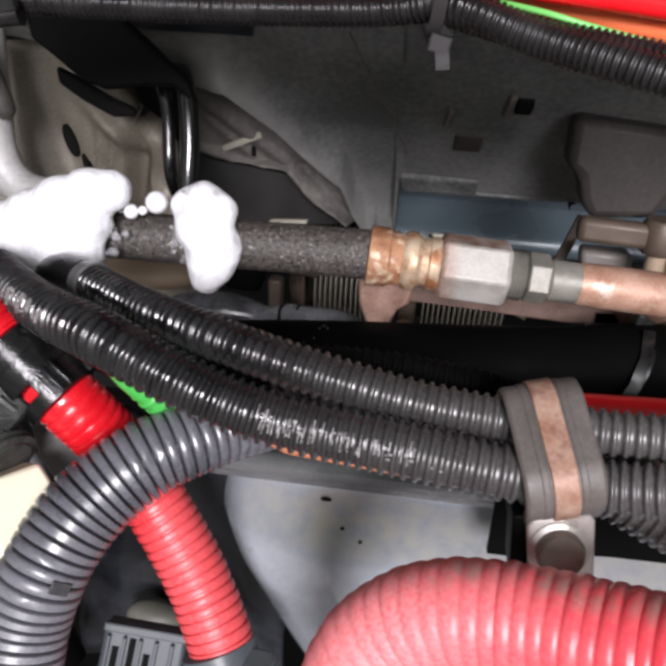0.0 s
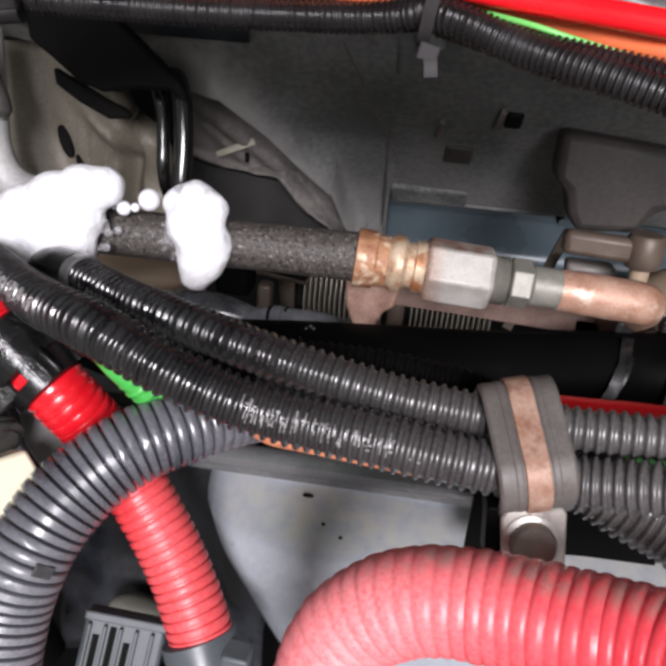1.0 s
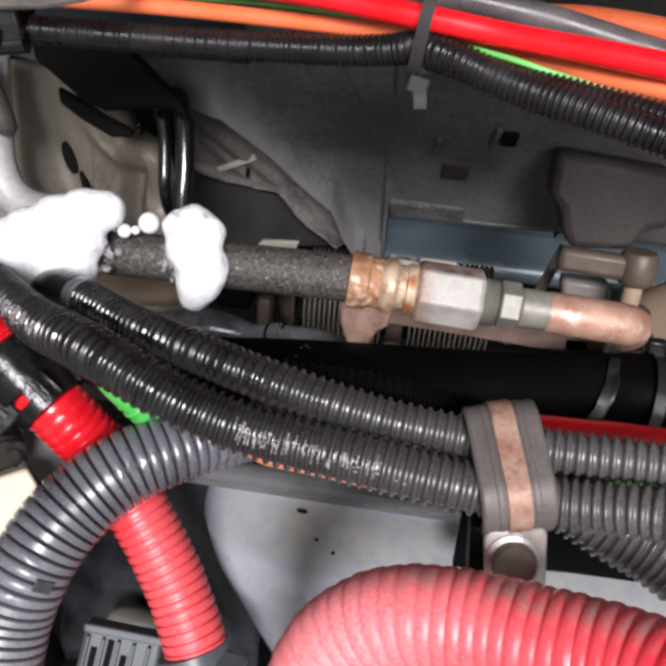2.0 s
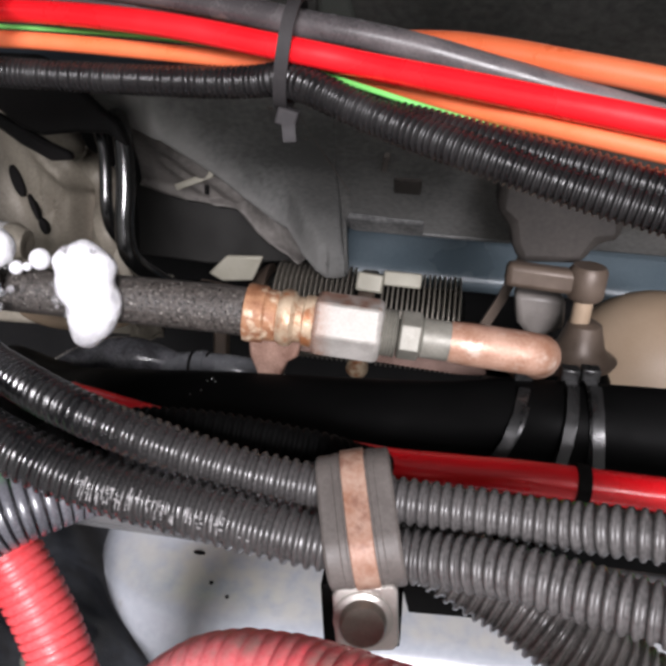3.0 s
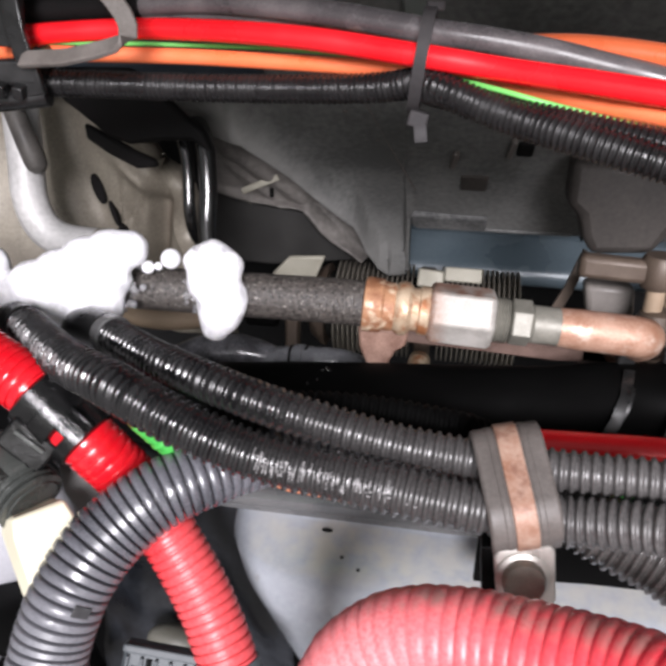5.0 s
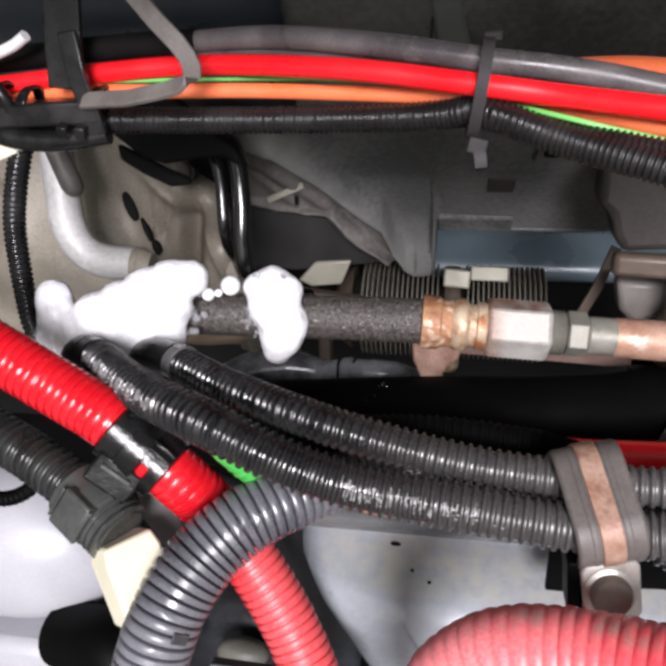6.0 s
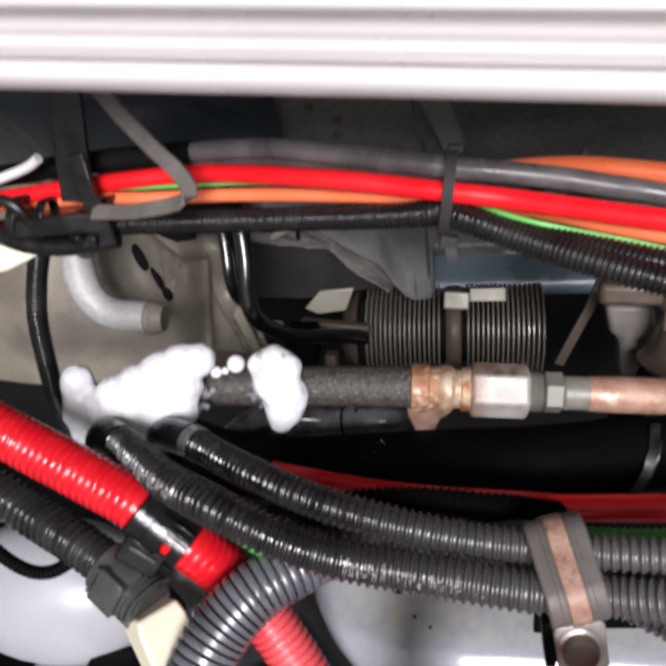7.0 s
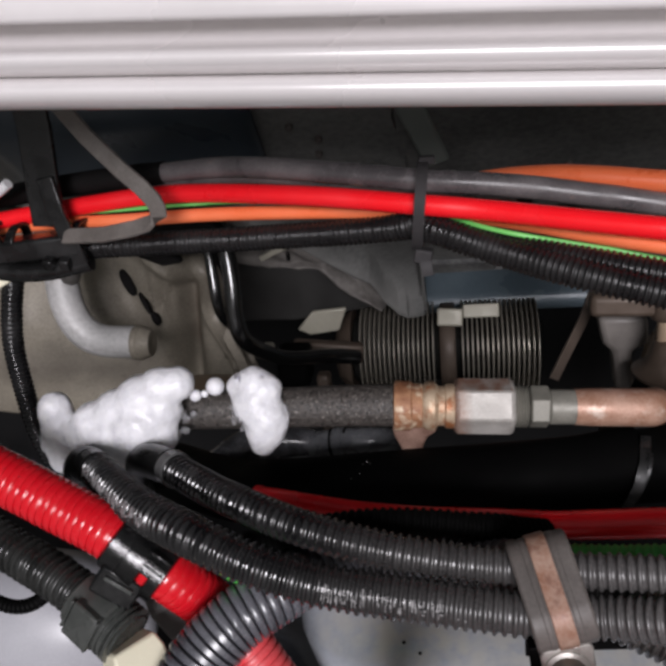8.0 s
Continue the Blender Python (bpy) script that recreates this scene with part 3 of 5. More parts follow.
def chassis_rail():
    """Grey painted rail: lip, sloping face, rounded bend and lower face."""
    rail = thing("chassis_rail", (0.3, 0.38, 1.15), "grey painted steel rail with a folded lip, lightly stained", "rail", kind="structure")
    sec = [(0.405, 1.1665), (0.3968, 1.166), (0.3958, 1.1615)]
    sec += [(0.394 - 0.0235 * k / 6, 1.1602 - 0.0102 * k / 6) for k in range(6)]
    for k in range(8):
        a = k / 7
        sec.append((0.3705 - 0.0075 * math.sin(a * math.pi / 2), 1.1500 - 0.012 * a - 0.004 * (1 - math.cos(a * math.pi / 2))))
    sec += [(0.3615, 1.115), (0.3605, 1.06), (0.405, 1.06)]
    loops = []
    for k in range(13):
        f = k / 12
        loops.append([((0.104 + max(0.0, 1.152 - z) * 0.6) * (1 - f) + 0.62 * f, y + (0.034 if k == 0 else 0.0), z) for y, z in sec])
        if k == 0:
            for x0, back in ((0.1065, 0.022), (0.111, 0.0135), (0.117, 0.0075), (0.125, 0.0034), (0.135, 0.001), (0.147, 0.0)):
                loops.append([(x0 + max(0.0, 1.152 - z) * 0.6, y + back, z) for y, z in sec])
    child("rail_face", Shape().rings(loops), rail_paint, rail, smooth=60)
    lip = [(0.3935, 1.168), (0.3935, 1.1772), (0.3905, 1.1784), (0.3862, 1.1776), (0.3845, 1.1762), (0.3845, 1.1728), (0.3853, 1.1718), (0.389, 1.1712), (0.3898, 1.166)]
    child("rail_lip", Shape().rings([[(0.094 + 0.526 * k / 8, y, z) for y, z in lip] for k in range(9)]), flange_paint, rail, "grey dusty folded lip", smooth=50)
    # Dark sheet added to back the gap left of the rail face.
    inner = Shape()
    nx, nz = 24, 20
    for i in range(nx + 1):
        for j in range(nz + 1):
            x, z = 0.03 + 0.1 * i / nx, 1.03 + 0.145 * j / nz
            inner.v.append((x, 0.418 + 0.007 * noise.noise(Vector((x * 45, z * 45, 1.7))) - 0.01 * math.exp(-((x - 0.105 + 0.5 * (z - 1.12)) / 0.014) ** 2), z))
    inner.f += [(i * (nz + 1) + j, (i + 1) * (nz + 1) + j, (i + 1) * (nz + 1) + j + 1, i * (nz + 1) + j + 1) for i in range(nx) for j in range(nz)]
    web = child("backing_sheet", inner, backing_paint, rail, "dark blue-grey backing sheet beside the rail", smooth=60)
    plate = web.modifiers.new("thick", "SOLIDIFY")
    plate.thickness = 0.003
    child("boss", Shape().ball((0.0735, 0.402, 1.0755), 0.011, 10, 16, (1.2, 0.7, 0.7)), boss_metal, rail, "dull olive round boss")
    hole = Matrix.Translation((0.147, 0.3915, 1.1592)) @ Euler((radians(48), 0, 0)).to_matrix().to_4x4() @ Matrix.Diagonal((0.38, 0.14, 1, 1))
    child("drain_hole", Shape().lathe([(-0.001, 0.0058), (0.0006, 0.0058), (0.0008, 0.005)], hole, 18), dull_rubber, rail, "dark oval hole")
    for x, y in ((0.1545, 0.3815), (0.1615, 0.3775)):
        spot = Matrix.Translation((x, y, 1.1502 + (y - 0.3705) * 0.434)) @ Euler((radians(23), 0, 0)).to_matrix().to_4x4()
        child("paint_chip", Shape().lathe([(0, 0.0008), (0.0002, 0.0006)], spot, 10), dull_rubber, rail, "small dark paint chip")
    return rail


chassis_rail()

# ---------------------------------------------------------------- conduits in the clamp
HOSE = [(0.022, 0.4475, 1.2345), (0.053, 0.4445, 1.2362), (0.09, 0.4425, 1.2375), (0.126, 0.44, 1.2392), (0.154, 0.4372, 1.2405)]
UPPER = [(0.036, 0.4185, 1.212), (0.0375, 0.413, 1.2245), (0.0440, 0.4065, 1.2325), (0.058, 0.3975, 1.2352), (0.085, 0.376, 1.2375), (0.112, 0.358, 1.2395), (0.134, 0.349, 1.2385), (0.156, 0.3445, 1.236), (0.176, 0.3425, 1.2335), (0.197, 0.341, 1.2325), (0.2197, 0.3385, 1.2335), (0.2412, 0.334, 1.2365), (0.258, 0.329, 1.2395), (0.2736, 0.3225, 1.2445), (0.295, 0.3155, 1.249), (0.33, 0.3055, 1.2555)]
LOWER = [(0.0045, 0.4175, 1.210), (0.0085, 0.4105, 1.2250), (0.0175, 0.4015, 1.2345), (0.028, 0.3915, 1.2378), (0.058, 0.363, 1.2405), (0.087, 0.343, 1.2424), (0.108, 0.336, 1.2372), (0.126, 0.3345, 1.2313), (0.145, 0.334, 1.2274), (0.169, 0.3315, 1.2262), (0.198, 0.328, 1.2248), (0.2204, 0.3285, 1.2240), (0.2316, 0.326, 1.2260), (0.2418, 0.322, 1.2292), (0.2514, 0.3175, 1.2318), (0.2578, 0.315, 1.2328), (0.275, 0.307, 1.236), (0.31, 0.293, 1.242)]
GREY = [(0.0741, 0.293, 1.1384), (0.0723, 0.302, 1.155), (0.0729, 0.31, 1.1684), (0.0762, 0.3165, 1.1805), (0.0807, 0.3245, 1.1901), (0.0874, 0.333, 1.1978), (0.098, 0.3420, 1.2048), (0.1107, 0.351, 1.2080), (0.1248, 0.363, 1.2090), (0.138, 0.374, 1.2075), (0.152, 0.379, 1.2070), (0.168, 0.378, 1.2085), (0.184, 0.369, 1.2130), (0.2, 0.356, 1.2165), (0.2100, 0.3505, 1.2190)]
LEAVING = [(0.1960, 0.3580, 1.2170), (0.2060, 0.3515, 1.2188), (0.2163, 0.347, 1.2195), (0.2279, 0.3405, 1.2186), (0.2404, 0.336, 1.2148), (0.2524, 0.332, 1.2114), (0.2639, 0.327, 1.207), (0.2718, 0.324, 1.2044), (0.30, 0.314, 1.194)]


def conduit(name, pts, r, pitch, mat, label, groove=0.12, crest=0.55, group="", taper=None, flat=False):
    return tagged(part(name, corrugated(pts, r, pitch, groove, crest=crest, taper=taper, flat=flat), mat, smooth=50), label, "conduit", group)


upper = conduit("corrugated_conduit", UPPER, 0.0063, 0.0030, lower_conduit, "black corrugated plastic conduit held in the clamp above another", 0.17, 0.6, group="conduits in the clamp", taper=((0, 1.12), (0.3, 1.09), (0.5, 1.03), (0.62, 1.0), (1, 1.0)))
lower = conduit("corrugated_conduit", LOWER, 0.0071, 0.0030, lower_conduit, "dusty black corrugated plastic conduit along the clamped bundle", 0.16, 0.6, group="conduits in the clamp", taper=((0, 1.06), (0.25, 1.11), (0.6, 1.11), (0.69, 1.0), (1, 1.0)))
grey_one = conduit("grey_conduit", GREY, 0.0110, 0.0033, grey_conduit, "thick shiny grey corrugated conduit branching down from the bundle", 0.22, 0.85, flat=True, group="conduits in the clamp", taper=((0, 1.14), (0.32, 1.12), (0.5, 1.0), (1, 1.0)))
conduit("corrugated_conduit", LEAVING, 0.0108, 0.0027, leaving_conduit, "wide dusty black corrugated conduit slanting down out of the clamp", 0.13, 0.62, group="conduits in the clamp")
child("end_sleeve", tube(UPPER[:4], 0.0077, 0.003, 20), sleeve_black, upper, "smooth black end sleeve")
child("end_sleeve", tube(LOWER[:4], 0.0079, 0.003, 20), sleeve_black, lower, "smooth black end sleeve")
at, to = Vector(UPPER[3]), Vector(UPPER[4])
child("end_collar", Shape().lathe([(-0.0030, 0.0075), (-0.0027, 0.0080), (0.0018, 0.0079), (0.0022, 0.0068)], along_axis(at + (to - at) * 0.12, to), 28), collar_grey, upper, "bright grey end collar")

tagged(part("orange_cable", tube([(0.134, 0.352, 1.2108), (0.140, 0.347, 1.2122), (0.1505, 0.345, 1.2128), (0.170, 0.343, 1.2126), (0.185, 0.341, 1.2128), (0.2024, 0.339, 1.2140)], 0.0028, 0.003, 12), dull_orange), "orange insulated cable tucked under the black conduits", "cable")

conduit("corrugated_conduit", [(0.092, 0.384, 1.205), (0.108, 0.374, 1.2165), (0.122, 0.3695, 1.2232), (0.136, 0.3675, 1.2278), (0.152, 0.367, 1.2298), (0.168, 0.367, 1.2298), (0.181, 0.367, 1.2286), (0.194, 0.369, 1.2260), (0.204, 0.374, 1.2205), (0.213, 0.38, 1.2150)], 0.0058, 0.003, shaded_conduit, "dull black corrugated conduit lying shaded behind the clamped pair", 0.15, 0.6, group="conduits in the clamp")


def red_line():
    pts = [(-0.075, 0.366, 1.309), (-0.0277, 0.3667, 1.272), (0.0006, 0.3675, 1.2521), (0.0249, 0.3642, 1.2396), (0.0482, 0.3596, 1.2286), (0.068, 0.3565, 1.2125), (0.0821, 0.3595, 1.1932), (0.0962, 0.3540, 1.1769), (0.1096, 0.3467, 1.1595), (0.119, 0.3388, 1.1446), (0.1242, 0.333, 1.1327), (0.1295, 0.324, 1.116)]
    return conduit("red_conduit", pts, 0.0105, 0.0033, red_conduit, "bright wet red corrugated conduit running down behind the grey one", 0.075, 0.78, flat=True)


red_line()
BIG_RED = [(0.292, 0.238, 1.2375), (0.2695, 0.253, 1.2292), (0.246, 0.2677, 1.224), (0.2321, 0.279, 1.2192), (0.2197, 0.2854, 1.2153), (0.2027, 0.2923, 1.2112), (0.1855, 0.296, 1.2068), (0.1725, 0.2972, 1.197), (0.1655, 0.2955, 1.184), (0.164, 0.291, 1.166), (0.165, 0.286, 1.14)]
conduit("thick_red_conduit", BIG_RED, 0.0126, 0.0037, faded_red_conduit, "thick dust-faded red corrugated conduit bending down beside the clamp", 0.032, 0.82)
green_run = conduit("green_conduit", [(0.0880, 0.3530, 1.2300), (0.0928, 0.3505, 1.2270), (0.0990, 0.353, 1.2185), (0.108, 0.366, 1.2030), (0.118, 0.382, 1.1935), (0.15, 0.389, 1.1950), (0.18, 0.389, 1.1960), (0.215, 0.385, 1.200), (0.238, 0.380, 1.2035), (0.252, 0.3745, 1.2085), (0.275, 0.368, 1.2140), (0.33, 0.36, 1.2140)], 0.0052, 0.003, green_conduit, "green corrugated conduit half hidden behind the bundle", 0.12)
child("end_sleeve", tube([(0.0872, 0.3534, 1.2305), (0.0928, 0.3505, 1.2272), (0.0995, 0.3535, 1.2190)], 0.0058, 0.003, 20, flat=0.8), green_conduit, green_run, "smooth flattened green end")


def hull(circles, m, offset, count=72):
    """The outline of a taut strap round some circles, in the local xy plane."""
    out = []
    for k in range(count):
        a = 2 * math.pi * k / count
        d = Vector((math.cos(a), math.sin(a)))
        c, r = max(circles, key=lambda q: Vector(q[0]).dot(d) + q[1])
        out.append(Vector(c) + d * (r + offset))
    return [m @ Vector((p.x, p.y, 0)) for p in out]


def conduit_clamp():
    clamp = thing("conduit_clamp", (0.214, 0.329, 1.205), "rubber-lined steel clamp with a rust-stained strap round the conduits", "clamp")
    m = Matrix.Translation((0.2083, 0.341, 1.228)) @ Euler((0, 0, radians(8))).to_matrix().to_4x4() @ Euler((0, radians(-13), 0)).to_matrix().to_4x4() @ Matrix(((0, 0, 1, 0), (1, 0, 0, 0), (0, 1, 0, 0), (0, 0, 0, 1)))
    circles = [((-0.001, 0.0072), 0.0062), ((-0.0125, -0.0025), 0.0071), ((-0.0112, -0.0075), 0.0055), ((0.0105, -0.0085), 0.0105)]
    across = m.to_3x3() @ Vector((0, 0, 1))
    child("rubber_lining", loop_band(hull(circles, m, 0.0016), 0.0196, 0.0032, across), clamp_rubber, clamp, "grey perished rubber lining", bevel=0.0009)
    for side in (-1, 1):
        lip = [p + across * (0.0046 * side) for p in hull(circles, m, 0.0029)]
        child("lining_lip", loop_band(lip, 0.0022, 0.0010, across), clamp_rubber, clamp, "rubber lip beside the strap", bevel=0.0005)
    child("strap", loop_band(hull(circles, m, 0.0034), 0.0063, 0.0011, across), strap_copper, clamp, "coppery rust-stained steel strap", bevel=0.0003)
    tab = Matrix.Translation((0.2128, 0.3202, 1.2105)) @ Euler((radians(-14), radians(-8), radians(6))).to_matrix().to_4x4()
    child("bolt_tab", Shape().prism([(-0.0078, -0.0085), (-0.0065, -0.0098), (0.0068, -0.0098), (0.0084, -0.008), (0.0088, 0.0065), (0.0078, 0.0082), (-0.0062, 0.0078), (-0.0078, 0.006)], tab @ Euler((radians(90), 0, 0)).to_matrix().to_4x4(), 0.0026), plate_steel, clamp, "bright worn steel tab", bevel=0.0006)
    face = tab @ Matrix.Translation((-0.0004, -0.0013, -0.0006)) @ Euler((radians(90), 0, 0)).to_matrix().to_4x4()
    child("washer", Shape().lathe([(0.0, 0.0076), (0.0008, 0.0076), (0.0012, 0.0070)], face, 36), plate_steel, clamp, "bright round washer")
    bolt = child("bolt", Shape().lathe([(0.0011, 0.0060), (0.0034, 0.0060), (0.0043, 0.0054), (0.0042, 0.0047), (0.0039, 0.0043)], face, 32), bolt_steel, clamp, "worn brown bolt head")
    child("bolt_mark", Shape().box((0.0034, 0.0006, 0.0004), face @ Matrix.Translation((0.001, 0.0005, 0.0041)) @ Euler((0, 0, radians(70))).to_matrix().to_4x4()), plate_steel, bolt, "faint grade mark")
    stand = Shape().box((0.0185, 0.045, 0.003), Matrix.Translation((0.2135, 0.345, 1.1985)) @ Euler((radians(-4), 0, 0)).to_matrix().to_4x4())
    stand.box((0.0185, 0.003, 0.036), Matrix.Translation((0.2135, 0.369, 1.182)))
    stand.box((0.0035, 0.012, 0.02), Matrix.Translation((0.2035, 0.328, 1.2065)) @ Euler((0, radians(-6), 0)).to_matrix().to_4x4())
    # Black triangle added for the shadow gap between slanting conduit and rail.
    stand.prism([(0.216, 1.200), (0.2265, 1.1655), (0.245, 1.1670), (0.268, 1.1675), (0.268, 1.200)], Matrix(((1, 0, 0, 0), (0, 0, 1, 0.372), (0, 1, 0, 0), (0, 0, 0, 1))), 0.004)
    child("stand_bracket", stand, dull_rubber, clamp, "dark painted bracket with an added plate for the shadow gap", bevel=0.0005)
    return clamp


conduit_clamp()


# ---------------------------------------------------------------- hose and fitting
def refrigerant_hose():
    hose = thing("pressure_hose", (0.154, 0.437, 1.2405), "gritty black rubber hose with a corroded brass and copper coupling", "hose")
    child("hose_body", tube(HOSE, 0.0096, 0.002, 30), hose_rubber, hose, "black rubber speckled with grit")
    a, b = Vector((0.1525, 0.4371, 1.2405)), Vector((0.2672, 0.4420, 1.2340))
    m = along_axis(a, b)
    child("ferrule", Shape().lathe([(0.0, 0.0098), (0.0004, 0.0112), (0.0018, 0.0115), (0.0075, 0.0112), (0.0085, 0.0102), (0.0125, 0.0100), (0.0132, 0.0092)], m, 40), rust, hose, "orange rusted crimp ferrule")
    child("collar", Shape().lathe([(0.0128, 0.0096), (0.0140, 0.0108), (0.0160, 0.0113), (0.0182, 0.0110), (0.0192, 0.0098), (0.0200, 0.0090), (0.0225, 0.0090), (0.0232, 0.0100), (0.0262, 0.0102), (0.0272, 0.0095)], m, 40), brass, hose, "tarnished brass collar")
    child("coupling_nut", Shape().lathe([(0.0270, 0.0108), (0.0282, 0.0128), (0.0520, 0.0128), (0.0534, 0.0112)], m, 6, 1.04), nut_metal, hose, "rust-edged plated hexagon nut", smooth=20, bevel=0.0011)
    thread = [(0.0528, 0.0085)]
    for k in range(5):
        thread += [(0.0534 + 0.0013 * k, 0.0096), (0.0540 + 0.0013 * k, 0.0088)]
    child("thread", Shape().lathe(thread, m, 32), zinc, hose, "dull greenish thread")
    child("small_nut", Shape().lathe([(0.0598, 0.0082), (0.0604, 0.0096), (0.0678, 0.0096), (0.0685, 0.0082)], m, 6, 0.25), zinc, hose, "dull zinc hexagon nut", smooth=20, bevel=0.0004)
    child("spigot", Shape().lathe([(0.0683, 0.0072), (0.0690, 0.0078), (0.0800, 0.0078), (0.0806, 0.0072)], m, 32), zinc, hose, "dull greenish spigot")
    end = [m @ Vector((0, 0, 0.0795)), m @ Vector((0, 0, 0.092)), m @ Vector((0, 0, 0.100)), m @ Vector((0, 0, 0.1075)), Vector((0.2652, 0.4440, 1.2330)), Vector((0.2682, 0.4505, 1.2300)), Vector((0.2690, 0.4620, 1.2230)), Vector((0.2675, 0.52, 1.192))]
    child("copper_elbow", tube(end, 0.0084, 0.0015, 28, radii=((0, 0.95), (0.06, 1.0), (1, 1.0))), copper, hose, "copper pipe bending away behind")
    return hose


refrigerant_hose()


def hose_bracket():
    b = thing("hose_bracket", (0.22, 0.463, 1.215), "rusty steel bracket hooked under the hose coupling", "bracket")
    facing = Matrix(((1, 0, 0, 0), (0, 0, 1, 0.4625), (0, 1, 0, 0), (0, 0, 0, 1)))
    child("bar", Shape().prism([(0.160, 1.2125), (0.236, 1.2130), (0.286, 1.2118), (0.288, 1.2065), (0.268, 1.2030), (0.240, 1.2010), (0.207, 1.2025), (0.160, 1.2040)], facing @ Matrix.Translation((0, 0, 0.0225)), 0.003), rusty_bar, b, "brown rusted flat bar", bevel=0.0006)
    hook = [(0.1475, 1.2255), (0.1490, 1.2100), (0.1530, 1.2005), (0.1585, 1.1965), (0.1625, 1.1985), (0.1632, 1.2040), (0.1655, 1.2088), (0.1700, 1.2120), (0.1715, 1.2200), (0.1650, 1.2265)]
    child("hook", Shape().prism(hook, facing @ Matrix.Translation((0, 0, 0.0095)), 0.024), hook_rust, b, "pinkish brown rusted hook plate", bevel=0.0012)
    child("foot", Shape().box((0.02, 0.004, 0.018), Matrix.Translation((0.262, 0.4855, 1.199))), dark_bar, b, bevel=0.0005)
    return b


hose_bracket()

# ---------------------------------------------------------------- big pipe, its ties, red cable, small hose
pipe = tagged(part("coolant_pipe", tube([(0.0, 0.52, 1.15), (0.05, 0.485, 1.161), (0.09, 0.461, 1.1755), (0.134, 0.452, 1.1845), (0.23, 0.451, 1.193), (0.285, 0.451, 1.2), (0.5, 0.452, 1.208)], 0.018, 0.006, 30), dull_rubber), "thick matt black rubber coolant pipe along the engine bay", "pipe")


def banded_pipe():
    p = thing("banded_pipe", (0.13, 0.512, 1.174), "dark grey rubber pipe with black bands behind the coolant pipe", "pipe")
    child("bulb", tube([(0.022, 0.497, 1.150), (0.038, 0.506, 1.1625), (0.054, 0.513, 1.1705), (0.070, 0.5155, 1.1735), (0.086, 0.516, 1.1730), (0.099, 0.5145, 1.1715)], 0.0108, 0.002, 26, radii=((0, 0.9), (0.5, 1.05), (0.75, 0.98), (0.92, 0.74), (1, 0.66))), wet_rubber, p, "swollen wet grey hose end")
    child("tube", tube([(0.094, 0.514, 1.1705), (0.106, 0.513, 1.1735), (0.125, 0.512, 1.1750), (0.138, 0.515, 1.1725), (0.147, 0.53, 1.160), (0.150, 0.55, 1.14)], 0.0078, 0.003, 26), pipe_rubber, p)
    for x in (0.1068, 0.1155):
        child("band", Shape().lathe([(-0.0009, 0.0076), (-0.0007, 0.0083), (0.0007, 0.0083), (0.0009, 0.0076)], along_axis((x, 0.513, 1.1735 + (x - 0.106) * 0.09), (x + 0.01, 0.5125, 1.1744 + (x - 0.106) * 0.09)), 28), skirt_black, p, "narrow black band")
    child("sleeve", Shape().lathe([(-0.0025, 0.0077), (-0.002, 0.0087), (0.0028, 0.0087), (0.0033, 0.0077)], along_axis((0.1108, 0.5128, 1.1741), (0.1208, 0.512, 1.175)), 28), pipe_rubber, p, "raised grey sleeve")
    return p


banded_pipe()
for x, z, r in ((0.1345, 1.2035, 0.0007), (0.1362, 1.2040, 0.0010), (0.1378, 1.2036, 0.0008), (0.1330, 1.2010, 0.0006), (0.1290, 1.1995, 0.0006)):
    child("water_drop", Shape().ball((x, 0.452 - math.sqrt(max(0.0, 0.018 ** 2 - (z - 1.1868) ** 2)), z), r, 6, 10), gloss_rubber, pipe, "glinting water drop")


def pipe_tie(at, lean):
    """A strap round the big pipe, with a loose tongue."""
    x, y, z = at
    tie = thing("cable_tie", at, "shiny black plastic cable tie round the coolant pipe", "cable tie", "ties on the pipe")
    ring = [(x + lean * math.sin(a), y + 0.019 * math.cos(a), z + 0.019 * math.sin(a)) for a in (2 * math.pi * k / 40 for k in range(40))]
    child("strap", loop_band(ring, 0.0048, 0.0012, (1, 0, lean * 8)), tie_black, tie)
    child("head", Shape().box((0.0075, 0.006, 0.006), Matrix.Translation((x + lean * 0.9, y + 0.006, z + 0.021))), tie_black, tie, bevel=0.0008)
    tongue = [(x + lean * 0.8, y - 0.006, z + 0.021), (x + lean * 0.5, y - 0.016, z + 0.014), (x, y - 0.0215, z + 0.004), (x - lean * 0.7, y - 0.0235, z - 0.005), (x - lean * 1.2, y - 0.024, z - 0.011)]
    child("tongue", band(tongue, 0.0044, 0.001, (1, 0, 0.2)), tie_black, tie, "glossy loose tongue")
    return tie


pipe_tie((0.2585, 0.451, 1.1965), 0.007)
pipe_tie((0.281, 0.451, 1.1995), 0.002)
pipe_tie((0.2925, 0.451, 1.2005), -0.002)
tagged(part("red_cable", tube([(0.0885, 0.417, 1.2075), (0.0935, 0.4135, 1.2085), (0.0996, 0.412, 1.2085), (0.1295, 0.409, 1.2045), (0.1477, 0.406, 1.2040), (0.1657, 0.399, 1.2073), (0.1833, 0.398, 1.2071), (0.2006, 0.397, 1.2069), (0.2191, 0.395, 1.2072), (0.2444, 0.395, 1.2079), (0.2638, 0.395, 1.2087), (0.34, 0.395, 1.209)], 0.006, 0.003, 18, radii=((0, 0.6), (0.15, 0.7), (0.45, 0.9), (0.58, 1.0), (1, 1.0))), red_sheath), "smooth glossy red power cable below the black pipe", "cable")


